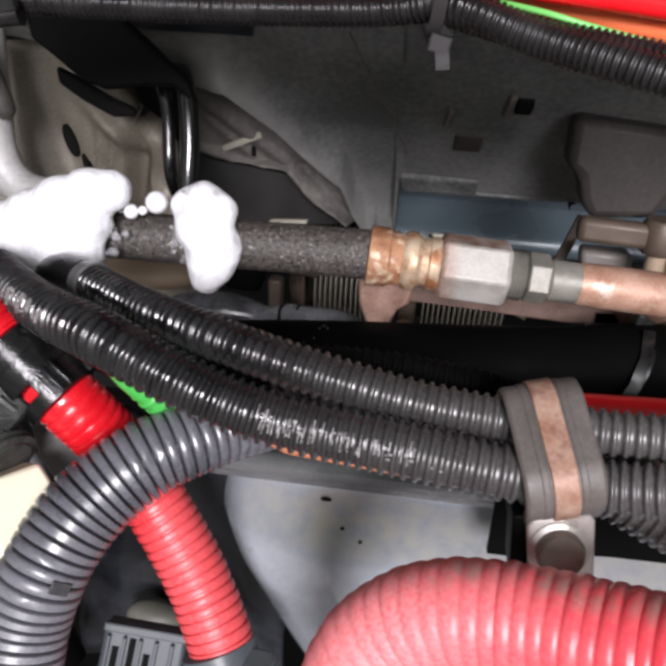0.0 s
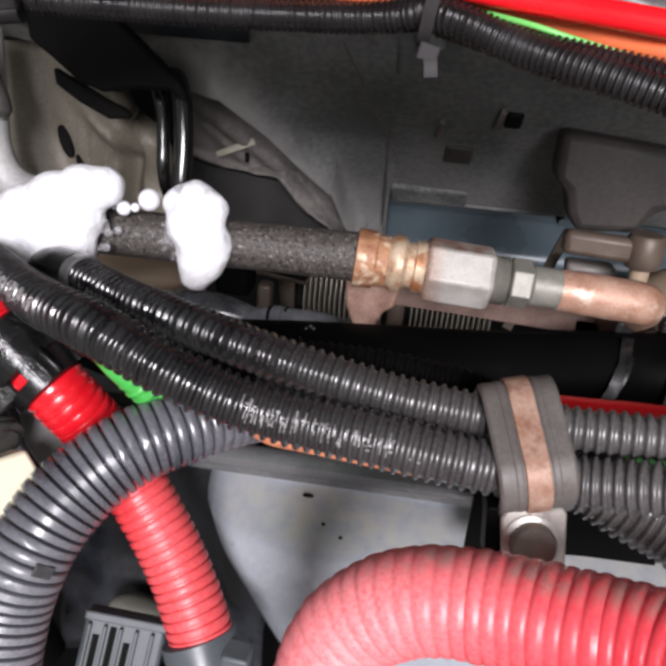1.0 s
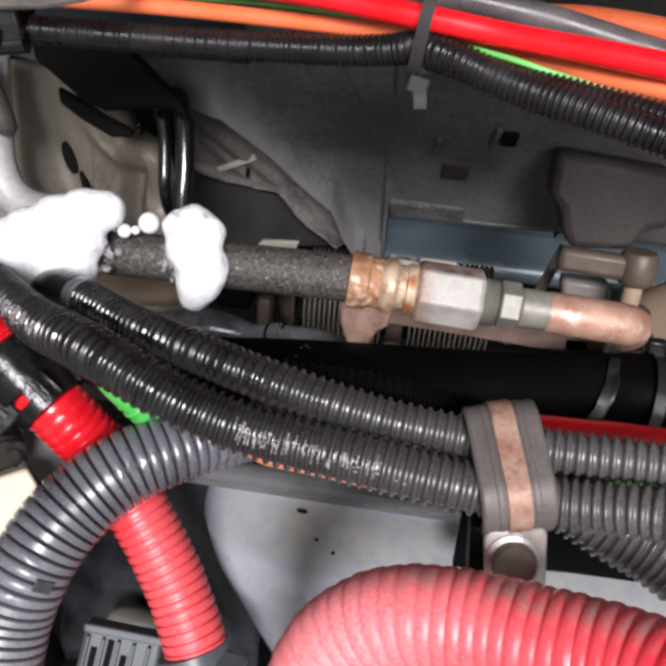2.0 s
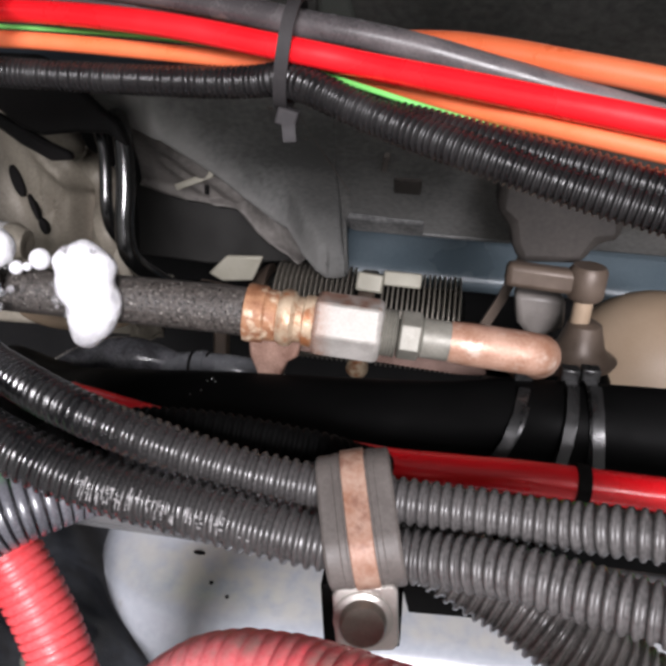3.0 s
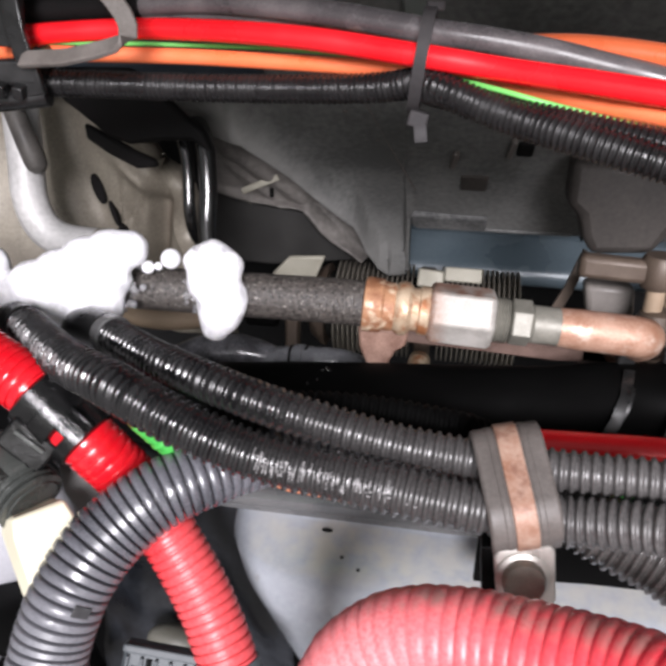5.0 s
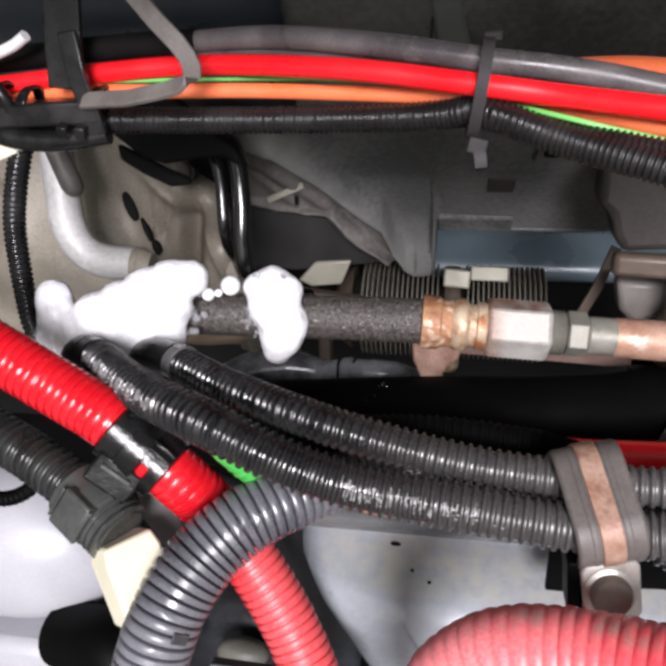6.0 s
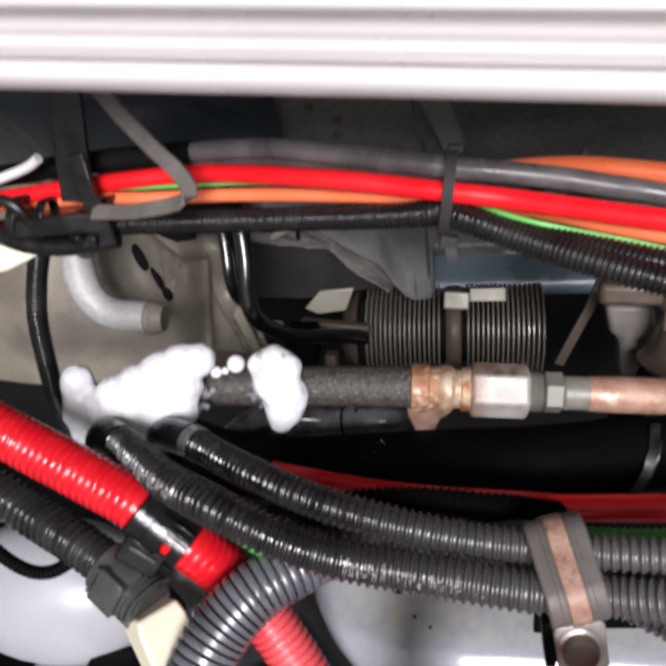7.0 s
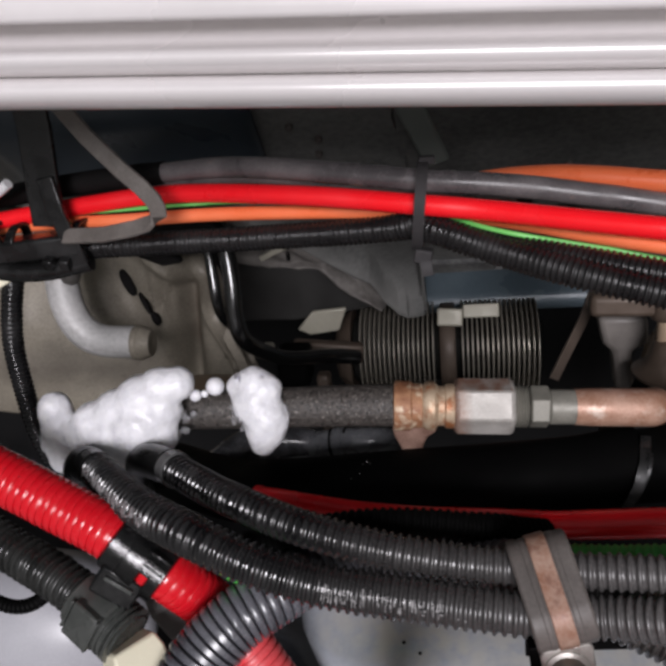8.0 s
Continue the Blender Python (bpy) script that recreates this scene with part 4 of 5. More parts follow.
# ---------------------------------------------------------------- upper cable bundle
tagged(part("cable_tie", Shape().lathe([(-0.0022, 0.0062), (-0.0022, 0.0070), (0.0022, 0.0070), (0.0022, 0.0062)], along_axis((0.2795, 0.395, 1.2089), (0.2895, 0.395, 1.2090)), 24), skirt_black), "black tie round the low red cable", "cable tie")


def bundle_cable(name, pts, r, mat, label, group="cables in the upper bundle", flat=1.0):
    return tagged(part(name, tube(pts, r, 0.003, 16, flat), mat), label, "cable", group)


conduit("thin_conduit", [(-0.11, 0.449, 1.316), (-0.03, 0.445, 1.319), (0.025, 0.4415, 1.3215), (0.087, 0.4355, 1.323), (0.137, 0.427, 1.3255), (0.157, 0.422, 1.3275), (0.168, 0.417, 1.3297)], 0.0053, 0.0021, ribbed_black, "thin black corrugated conduit slung under the cable bundle", 0.17, 0.6, group="thin conduits")
conduit("thin_conduit", [(0.168, 0.417, 1.3297), (0.178, 0.409, 1.3287), (0.199, 0.401, 1.3225), (0.226, 0.386, 1.3175), (0.26, 0.375, 1.311), (0.31, 0.36, 1.304)], 0.0056, 0.0021, ribbed_black, "thin black corrugated conduit slung under the cable bundle", 0.17, 0.6, group="thin conduits")
conduit("thin_conduit", [(0.173, 0.418, 1.3280), (0.1924, 0.4085, 1.3244), (0.2116, 0.399, 1.3219), (0.2365, 0.388, 1.3192), (0.2561, 0.381, 1.3166), (0.2859, 0.370, 1.3127)], 0.0053, 0.0021, ribbed_black, "thin black corrugated conduit slung under the cable bundle", 0.17, 0.6, group="thin conduits")
bundle_cable("red_cable", [(-0.08, 0.447, 1.33), (-0.03, 0.446, 1.334), (0.019, 0.444, 1.3395), (0.067, 0.44, 1.343), (0.123, 0.4215, 1.343), (0.169, 0.4115, 1.339), (0.197, 0.4065, 1.336), (0.229, 0.3945, 1.3335), (0.3, 0.373, 1.327)], 0.0039, red_sheath, "bright red insulated power cable in the upper bundle")
bundle_cable("taped_cable", [(-0.055, 0.452, 1.3405), (-0.02, 0.4515, 1.3445), (0.015, 0.450, 1.348), (0.04, 0.4485, 1.3498), (0.062, 0.446, 1.351)], 0.0050, skirt_black, "cable end wrapped in black tape above the red cable")
bundle_cable("grey_cable", [(0.055, 0.447, 1.3505), (0.094, 0.4375, 1.3528), (0.137, 0.4235, 1.3505), (0.173, 0.418, 1.3460), (0.19, 0.4165, 1.3443), (0.21, 0.4160, 1.3415), (0.23, 0.4160, 1.3376), (0.25, 0.4155, 1.3338), (0.31, 0.405, 1.322)], 0.0043, grey_sheath, "dusty dark grey sheathed cable in the upper bundle")
bundle_cable("grey_cable", [(0.045, 0.45, 1.347), (0.094, 0.4415, 1.3485), (0.137, 0.4285, 1.347), (0.175, 0.4235, 1.343), (0.234, 0.425, 1.335), (0.31, 0.415, 1.320)], 0.0038, grey_sheath, "dusty dark grey sheathed cable in the upper bundle")
bundle_cable("orange_cable", [(-0.06, 0.449, 1.329), (0.0, 0.446, 1.332), (0.043, 0.44, 1.333), (0.085, 0.437, 1.3338), (0.144, 0.4285, 1.3335), (0.172, 0.4225, 1.3335), (0.19, 0.419, 1.3312), (0.21, 0.411, 1.3290), (0.22, 0.406, 1.3278), (0.23, 0.4015, 1.3266), (0.25, 0.3915, 1.3248), (0.3, 0.375, 1.3195)], 0.0029, orange_sheath, "orange insulated cable in the upper bundle")
bundle_cable("green_cable", [(-0.02, 0.449, 1.335), (0.04, 0.444, 1.3368), (0.09, 0.4405, 1.3378), (0.14, 0.4315, 1.3372), (0.1756, 0.421, 1.3325), (0.19, 0.4085, 1.3308), (0.2, 0.4025, 1.3293), (0.21, 0.4010, 1.3272), (0.22, 0.3995, 1.3253), (0.23, 0.398, 1.3234), (0.24, 0.397, 1.3214), (0.25, 0.396, 1.3190), (0.29, 0.390, 1.310)], 0.0009, green_sheath, "thin green insulated cable in the upper bundle")
bundle_cable("orange_cable", [(0.14, 0.443, 1.3395), (0.172, 0.434, 1.3385), (0.19, 0.433, 1.3405), (0.205, 0.431, 1.3420), (0.22, 0.4265, 1.3428), (0.235, 0.422, 1.3422), (0.25, 0.418, 1.3408), (0.28, 0.410, 1.3378), (0.33, 0.396, 1.332)], 0.0041, orange_sheath, "faded orange insulated cable in the upper bundle")


def bundle_tie():
    tie = thing("cable_tie", (0.17, 0.412, 1.318), "grey plastic cable tie round the upper cable bundle", "cable tie")
    ring = [(0.1702 + 0.002 * math.sin(a), 0.4175 + 0.0145 * math.cos(a) - 0.002 * math.sin(a), 1.3368 + 0.0165 * math.sin(a)) for a in (2 * math.pi * k / 40 for k in range(40))]
    child("strap", loop_band(ring, 0.0040, 0.0012, (1, 0, 0)), tie_plastic, tie)
    child("head", Shape().box((0.0068, 0.0055, 0.0055), Matrix.Translation((0.1705, 0.414, 1.3185)) @ Euler((0, radians(12), 0)).to_matrix().to_4x4()), tie_plastic, tie, bevel=0.0007)
    child("stub", band([(0.1712, 0.412, 1.317), (0.1718, 0.4105, 1.3145), (0.1722, 0.4105, 1.3115)], 0.0042, 0.0012, (1, 0, 0)), tie_plastic, tie)
    child("top_stub", Shape().box((0.006, 0.004, 0.003), Matrix.Translation((0.1735, 0.416, 1.354))), tie_plastic, tie, bevel=0.0006)
    return tie


bundle_tie()


def hanger():
    h = thing("cable_hanger", (0.015, 0.435, 1.32), "black plastic hanger strap holding the cable bundle", "hanger")
    child("strap", band([(0.016, 0.434, 1.43), (0.0155, 0.4325, 1.374), (0.0135, 0.431, 1.35), (0.0125, 0.4305, 1.335)], 0.0145, 0.003, (1, 0, 0)), hanger_black, h, bevel=0.0006)
    child("tail", band([(0.0165, 0.4292, 1.356), (0.0185, 0.4285, 1.34), (0.0222, 0.4285, 1.325), (0.0236, 0.4292, 1.318)], 0.0075, 0.003, (1, 0, 0.2)), hanger_black, h, bevel=0.0006)
    child("saddle", Shape().box((0.046, 0.014, 0.0095), Matrix.Translation((0.002, 0.434, 1.3255)) @ Euler((0, radians(-3), 0)).to_matrix().to_4x4()), hanger_black, h, bevel=0.0014)
    child("lower_clip", tube([(-0.045, 0.438, 1.326), (-0.02, 0.432, 1.317), (0.003, 0.431, 1.315), (0.026, 0.433, 1.318)], 0.0045, 0.003, 14), hanger_black, h)
    for x, r in ((-0.020, 0.0100), (-0.008, 0.0085), (0.0215, 0.0085)):
        ring = [(x + 0.002 * math.sin(a), 0.4365 + r * math.cos(a), 1.3265 + r * math.sin(a)) for a in (2 * math.pi * k / 28 for k in range(28))]
        child("ring", loop_band(ring, 0.0042, 0.0016, (1, 0, 0.2)), hanger_black, h, bevel=0.0003)
    for x, z in ((0.0105, 1.3200), (0.0180, 1.3195)):
        child("catch", Shape().box((0.0042, 0.005, 0.005), Matrix.Translation((x, 0.4262, z)) @ Euler((radians(20), radians(10), 0)).to_matrix().to_4x4()), hanger_black, h, bevel=0.0006)
    child("hook", tube([(-0.03, 0.431, 1.333), (-0.022, 0.428, 1.3375), (-0.014, 0.428, 1.333), (-0.012, 0.43, 1.325)], 0.0028, 0.002, 10), hanger_black, h)
    return h


hanger()


def grey_strap():
    s = thing("cable_strap", (0.06, 0.412, 1.34), "grey plastic strap hooked round the cable bundle", "strap")
    child("strap", band([(0.022, 0.418, 1.412), (0.036, 0.412, 1.39), (0.048, 0.41, 1.3735), (0.0596, 0.409, 1.36), (0.0665, 0.4085, 1.353), (0.0700, 0.408, 1.3485), (0.0714, 0.408, 1.3450), (0.0710, 0.4085, 1.3420), (0.0692, 0.409, 1.3402), (0.0660, 0.410, 1.3388), (0.0585, 0.412, 1.3366), (0.0422, 0.418, 1.3332), (0.02, 0.427, 1.331)], 0.0066, 0.0022, (0.75, 0.1, 0.55)), strap_grey, s, bevel=0.0005)
    return s


grey_strap()
conduit("sensor_conduit", [(-0.012, 0.444, 1.318), (-0.018, 0.441, 1.309), (-0.0265, 0.44, 1.28), (-0.0285, 0.44, 1.253), (-0.0265, 0.438, 1.229), (-0.018, 0.434, 1.208)], 0.0050, 0.0024, black_conduit, "thin black ribbed sensor conduit hanging from the bundle", 0.12)


def cream_plug(at, m, size, label):
    c = thing("connector", at, label, "connector", "cream connectors")
    x, y, z = size
    child("shell", Shape().rings([[m @ Vector((sx * x / 2 * f, sy * y / 2 * f, h)) for sx, sy in ((-1, -1), (1, -1), (1, 1), (-1, 1))] for h, f in ((-z / 2, 0.86), (-z / 2 + z * 0.2, 1.0), (z / 2, 0.94))]), cream_plastic, c, bevel=0.0012)
    return c


cream_plug((-0.027, 0.442, 1.313), Matrix.Translation((-0.028, 0.441, 1.3110)) @ Euler((0, radians(70), radians(10))).to_matrix().to_4x4(), (0.012, 0.014, 0.026), "cream plastic connector at the end of a conduit")
conduit("side_conduit", [(-0.11, 0.385, 1.262), (-0.0317, 0.3712, 1.2313), (-0.005, 0.3657, 1.2174), (0.0156, 0.3581, 1.2116), (0.0332, 0.3508, 1.2061)], 0.0092, 0.0036, side_black, "black corrugated conduit running into a connector", 0.2, 0.55)


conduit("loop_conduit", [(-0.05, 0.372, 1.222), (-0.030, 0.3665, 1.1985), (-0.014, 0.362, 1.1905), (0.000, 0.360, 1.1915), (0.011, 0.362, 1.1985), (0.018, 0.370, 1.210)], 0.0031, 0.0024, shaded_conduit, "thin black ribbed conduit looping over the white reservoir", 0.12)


def side_connector():
    c = thing("conduit_connector", (0.047, 0.343, 1.2), "black plastic snap connector between conduit and plug", "connector")
    m = along_axis((0.0325, 0.3510, 1.2064), (0.0545, 0.3400, 1.1955))
    child("shell", Shape().lathe([(0, 0.0102), (0.001, 0.0112), (0.008, 0.0114), (0.009, 0.0122), (0.017, 0.0122), (0.0185, 0.0108), (0.021, 0.0108), (0.022, 0.0098), (0.026, 0.0095)], m, 24), connector_plastic, c)
    toward = m.to_3x3().inverted() @ Vector((-0.1, -1.0, 0.35))
    front = m @ Matrix.Rotation(math.atan2(toward.y, toward.x), 4, "Z")
    latch = child("latch", Shape().box((0.006, 0.0145, 0.0125), front @ Matrix.Translation((0.0104, 0, 0.0118))), connector_plastic, c, bevel=0.0009)
    child("tongue", Shape().box((0.003, 0.0042, 0.0105), front @ Matrix.Translation((0.0130, 0.0038, 0.0120))), connector_plastic, latch, bevel=0.0006)
    child("window", Shape().box((0.0008, 0.0036, 0.0056), front @ Matrix.Translation((0.0134, -0.0022, 0.0118)) @ Euler((radians(18), 0, 0)).to_matrix().to_4x4()), dull_rubber, latch, "dark slot")
    child("rib", Shape().box((0.0022, 0.0135, 0.0011), front @ Matrix.Translation((0.0128, 0, 0.0182))), connector_plastic, c, bevel=0.0003)
    child("rib", Shape().box((0.0016, 0.0120, 0.0012), front @ Matrix.Translation((0.0120, 0, 0.0045))), connector_plastic, c, bevel=0.0003)
    for k in range(3):
        child("ridge_ring", Shape().lathe([(0.0190 + 0.0024 * k, 0.0104), (0.0193 + 0.0024 * k, 0.0119), (0.0202 + 0.0024 * k, 0.0119), (0.0205 + 0.0024 * k, 0.0104)], m, 28), connector_plastic, c)
    return c


side_connector()
plug_pose = along_axis((0.0545, 0.3388, 1.1935), (0.0650, 0.3300, 1.1660)) @ Matrix.Translation((0, 0, 0.013))
cream_plug((0.06, 0.335, 1.18), plug_pose, (0.020, 0.018, 0.03), "cream plastic plug below the black connector")


def twin_clip():
    c = thing("twin_clip", (0.063, 0.345, 1.226), "wet black plastic double clip round the red conduit", "clip")
    m = along_axis((0.0490, 0.3594, 1.2283), (0.0655, 0.3567, 1.2148))
    child("band", Shape().lathe([(-0.001, 0.0112), (0.0, 0.0126), (0.0070, 0.0126), (0.0074, 0.0130), (0.0148, 0.0130), (0.0156, 0.0112)], m, 30), clip_plastic, c, "wide wet band")
    child("band", Shape().lathe([(0.0186, 0.0112), (0.0192, 0.0128), (0.0236, 0.0128), (0.0243, 0.0112)], m, 30), clip_plastic, c, "narrow glossy band")
    # the joining sleeve leaves a small window open at the front
    mid = math.pi
    loops = []
    for k in range(31):
        a = mid + radians(24) + radians(312) * k / 30
        loops.append([m @ Vector((r * math.cos(a), r * math.sin(a), z)) for r, z in ((0.0108, 0.0150), (0.0123, 0.0150), (0.0123, 0.0192), (0.0108, 0.0192))])
    child("bridge", Shape().rings(loops), clip_plastic, c, bevel=0.0003)
    top = radians(128)
    for k in range(3):
        a = top + radians(13) * (k - 1)
        child("ridge", Shape().box((0.0016, 0.0012, 0.0095), m @ Matrix.Translation((0.0131 * math.cos(a), 0.0131 * math.sin(a), 0.0185)) @ Euler((0, 0, a)).to_matrix().to_4x4()), clip_plastic, c, bevel=0.0003)
    child("wing", Shape().box((0.018, 0.006, 0.012), Matrix.Translation((0.0512, 0.347, 1.2155)) @ Euler((radians(-20), radians(38), 0)).to_matrix().to_4x4()), clip_plastic, c, bevel=0.0012)
    child("wing_rib", Shape().box((0.012, 0.0014, 0.0016), Matrix.Translation((0.0512, 0.347, 1.2155)) @ Euler((radians(-20), radians(38), 0)).to_matrix().to_4x4() @ Matrix.Translation((0.0, -0.0035, 0.002))), connector_plastic, c, bevel=0.0004)
    child("mount", Shape().prism([(-0.009, 0.012), (0.004, 0.010), (0.010, -0.010), (0.002, -0.016), (-0.006, -0.004)], Matrix.Translation((0.0575, 0.366, 1.188)) @ Euler((radians(78), 0, radians(6))).to_matrix().to_4x4(), 0.004), mount_grey, c, "dark grey mounting plate", bevel=0.0008)
    return c


twin_clip()


def conduit_holder():
    h = thing("conduit_holder", (0.11, 0.335, 1.13), "grey plastic holder gripping the red conduit", "holder")
    m = along_axis((0.1165, 0.3408, 1.1485), (0.1245, 0.3327, 1.1325))
    child("collar", Shape().lathe([(0.0, 0.0109), (0.0006, 0.0122), (0.0095, 0.0122), (0.0105, 0.0109)], m, 28), holder_plastic, h)
    tilt = Matrix.Translation((0.0965, 0.3365, 1.1275)) @ Euler((radians(-24), radians(9), radians(6))).to_matrix().to_4x4()
    child("arm", Shape().box((0.027, 0.006, 0.036), tilt), holder_plastic, h, bevel=0.0014)
    child("arm_edge", Shape().box((0.0275, 0.0022, 0.003), tilt @ Matrix.Translation((0, -0.0036, 0.0165))), holder_plastic, h, bevel=0.0006)
    for k in range(5):
        child("rib", Shape().box((0.0013, 0.0022, 0.030), tilt @ Matrix.Translation((-0.0115 + 0.0052 * k, -0.0038, -0.001))), holder_plastic, h, bevel=0.0004)
    for k, tall in ((1, 0.012), (2, 0.019), (3, 0.010)):
        child("slot", Shape().box((0.0022, 0.0008, tall), tilt @ Matrix.Translation((-0.0141 + 0.0052 * k, -0.0031, 0.004))), dull_rubber, h, "dark slot")
    child("lug", Shape().box((0.009, 0.009, 0.016), Matrix.Translation((0.1385, 0.3335, 1.139)) @ Euler((0, radians(5), 0)).to_matrix().to_4x4()), holder_plastic, h, bevel=0.001)
    child("lug_slot", Shape().box((0.002, 0.0008, 0.005), Matrix.Translation((0.1385, 0.3288, 1.139))), dull_rubber, h, "dark slot")
    settle = {"collar": (0.0038, -0.0040, -0.0092), "lug": (-0.0040, -0.0030, -0.0045), "lug_slot": (-0.0040, -0.0030, -0.0045)}
    for piece in h.children:
        piece.matrix_parent_inverse = Matrix.Translation(Vector(settle.get(piece.name.split(".")[0], (-0.0030, -0.0018, -0.0058))) - h.location)
    return h


conduit_holder()


def washer_tank():
    t = thing("reservoir", (-0.02, 0.44, 1.07), "smooth white plastic reservoir at the bottom of the bay", "reservoir")
    child("body", Shape().ball((-0.052, 0.432, 1.108), 0.06, 20, 30, (1.08, 0.62, 0.72)), tank_plastic, t)
    child("outlet", tube([(-0.02, 0.405, 1.072), (0.012, 0.392, 1.078), (0.03, 0.385, 1.05)], 0.017, 0.004, 24), dull_rubber, t, "black rubber outlet")
    child("foot", Shape().box((0.05, 0.03, 0.03), Matrix.Translation((-0.045, 0.41, 1.055))), tank_plastic, t, bevel=0.006)
    return t


washer_tank()


# ---------------------------------------------------------------- soap foam
froth = bpy.data.textures.new("froth", "CLOUDS")
froth.noise_scale, froth.noise_depth = 0.006, 3


def foam(name, blobs, label, seed):
    """Lumps melted into one skin, then roughened."""
    rng = random.Random(seed)
    s = Shape()
    for x, y, z, r in blobs:
        r *= 1.1
        s.ball((x, y, z), r, 8, 12)
        for _ in range(1):
            d = Vector((rng.gauss(0, 1), rng.gauss(0, 1), rng.gauss(0, 1))).normalized()
            q = Vector((x, y, z)) + d * r * 0.62
            s.ball(q, r * rng.uniform(0.35, 0.5), 6, 8)
    ob = part(name, s, foam_white)
    re = ob.modifiers.new("skin", "REMESH")
    re.mode, re.voxel_size, re.use_smooth_shade = "VOXEL", 0.0007, True
    sm = ob.modifiers.new("soft", "SMOOTH")
    sm.factor, sm.iterations = 0.5, 85
    rough = ob.modifiers.new("froth", "DISPLACE")
    rough.texture, rough.strength, rough.mid_level = froth, 0.0013, 0.5
    return tagged(ob, label, "foam")


foam("soap_foam", [(0.0555, 0.430, 1.2585, 0.0075), (0.047, 0.429, 1.2565, 0.0095), (0.036, 0.428, 1.2515, 0.0105), (0.024, 0.427, 1.2455, 0.0105), (0.012, 0.426, 1.2405, 0.010), (0.046, 0.427, 1.2465, 0.0095), (0.035, 0.424, 1.2395, 0.0125), (0.021, 0.423, 1.2335, 0.012), (0.044, 0.4245, 1.2345, 0.0085), (0.034, 0.422, 1.2275, 0.0095), (0.024, 0.420, 1.222, 0.0085), (0.004, 0.427, 1.2345, 0.009), (-0.0085, 0.430, 1.2465, 0.008), (-0.008, 0.429, 1.238, 0.0085), (-0.0095, 0.427, 1.2305, 0.008), (-0.0065, 0.424, 1.2225, 0.0075), (0.016, 0.4155, 1.2215, 0.007), (0.027, 0.4215, 1.2135, 0.0085), (0.0165, 0.4185, 1.2125, 0.0080), (0.0355, 0.4235, 1.2185, 0.0080), (0.003, 0.424, 1.2175, 0.0075)], "thick white soap foam clinging to the hose and conduit ends", 3)
foam("soap_foam", [(0.0838, 0.4325, 1.2545, 0.0062), (0.0905, 0.431, 1.2570, 0.0075), (0.0960, 0.430, 1.2540, 0.0074), (0.0905, 0.429, 1.2480, 0.0100), (0.0950, 0.428, 1.2410, 0.0102), (0.0942, 0.4265, 1.2350, 0.0088), (0.0925, 0.4255, 1.2295, 0.0064)], "white lump of soap foam hanging on the rubber hose", 5)
for x, z, r in ((0.0715, 1.2545, 0.0043), (0.0612, 1.2500, 0.0029), (0.0658, 1.2508, 0.0018)):
    tagged(part("foam_bubble", Shape().ball((x, 0.4335, z), r, 12, 18), foam_white), "small white ball of soap foam on the hose", "foam", "foam bubbles")


def bubble_cluster(name, centre, spread, count, seed, label):
    """Clear soap bubbles crowding at the edge of the foam."""
    rng = random.Random(seed)
    s = Shape()
    for _ in range(count):
        q = [c + rng.gauss(0, w) for c, w in zip(centre, spread)]
        s.ball(q, min(0.0017, 0.0005 + rng.expovariate(1 / 0.0004)), 8, 12)
    return tagged(part(name, s, bubble_film), label, "foam", kind="stuff")


bubble_cluster("soap_bubbles", (0.0835, 0.4285, 1.2465), (0.0018, 0.0016, 0.0055), 60, 7, "clear soap bubbles at the edge of a foam lump")
bubble_cluster("soap_bubbles", (0.0890, 0.4290, 1.2605), (0.0040, 0.0012, 0.0012), 26, 9, "clear soap bubbles on top of a foam lump")
bubble_cluster("soap_bubbles", (0.0535, 0.4285, 1.2440), (0.0030, 0.0020, 0.0050), 44, 12, "clear soap bubbles where foam meets the hose")


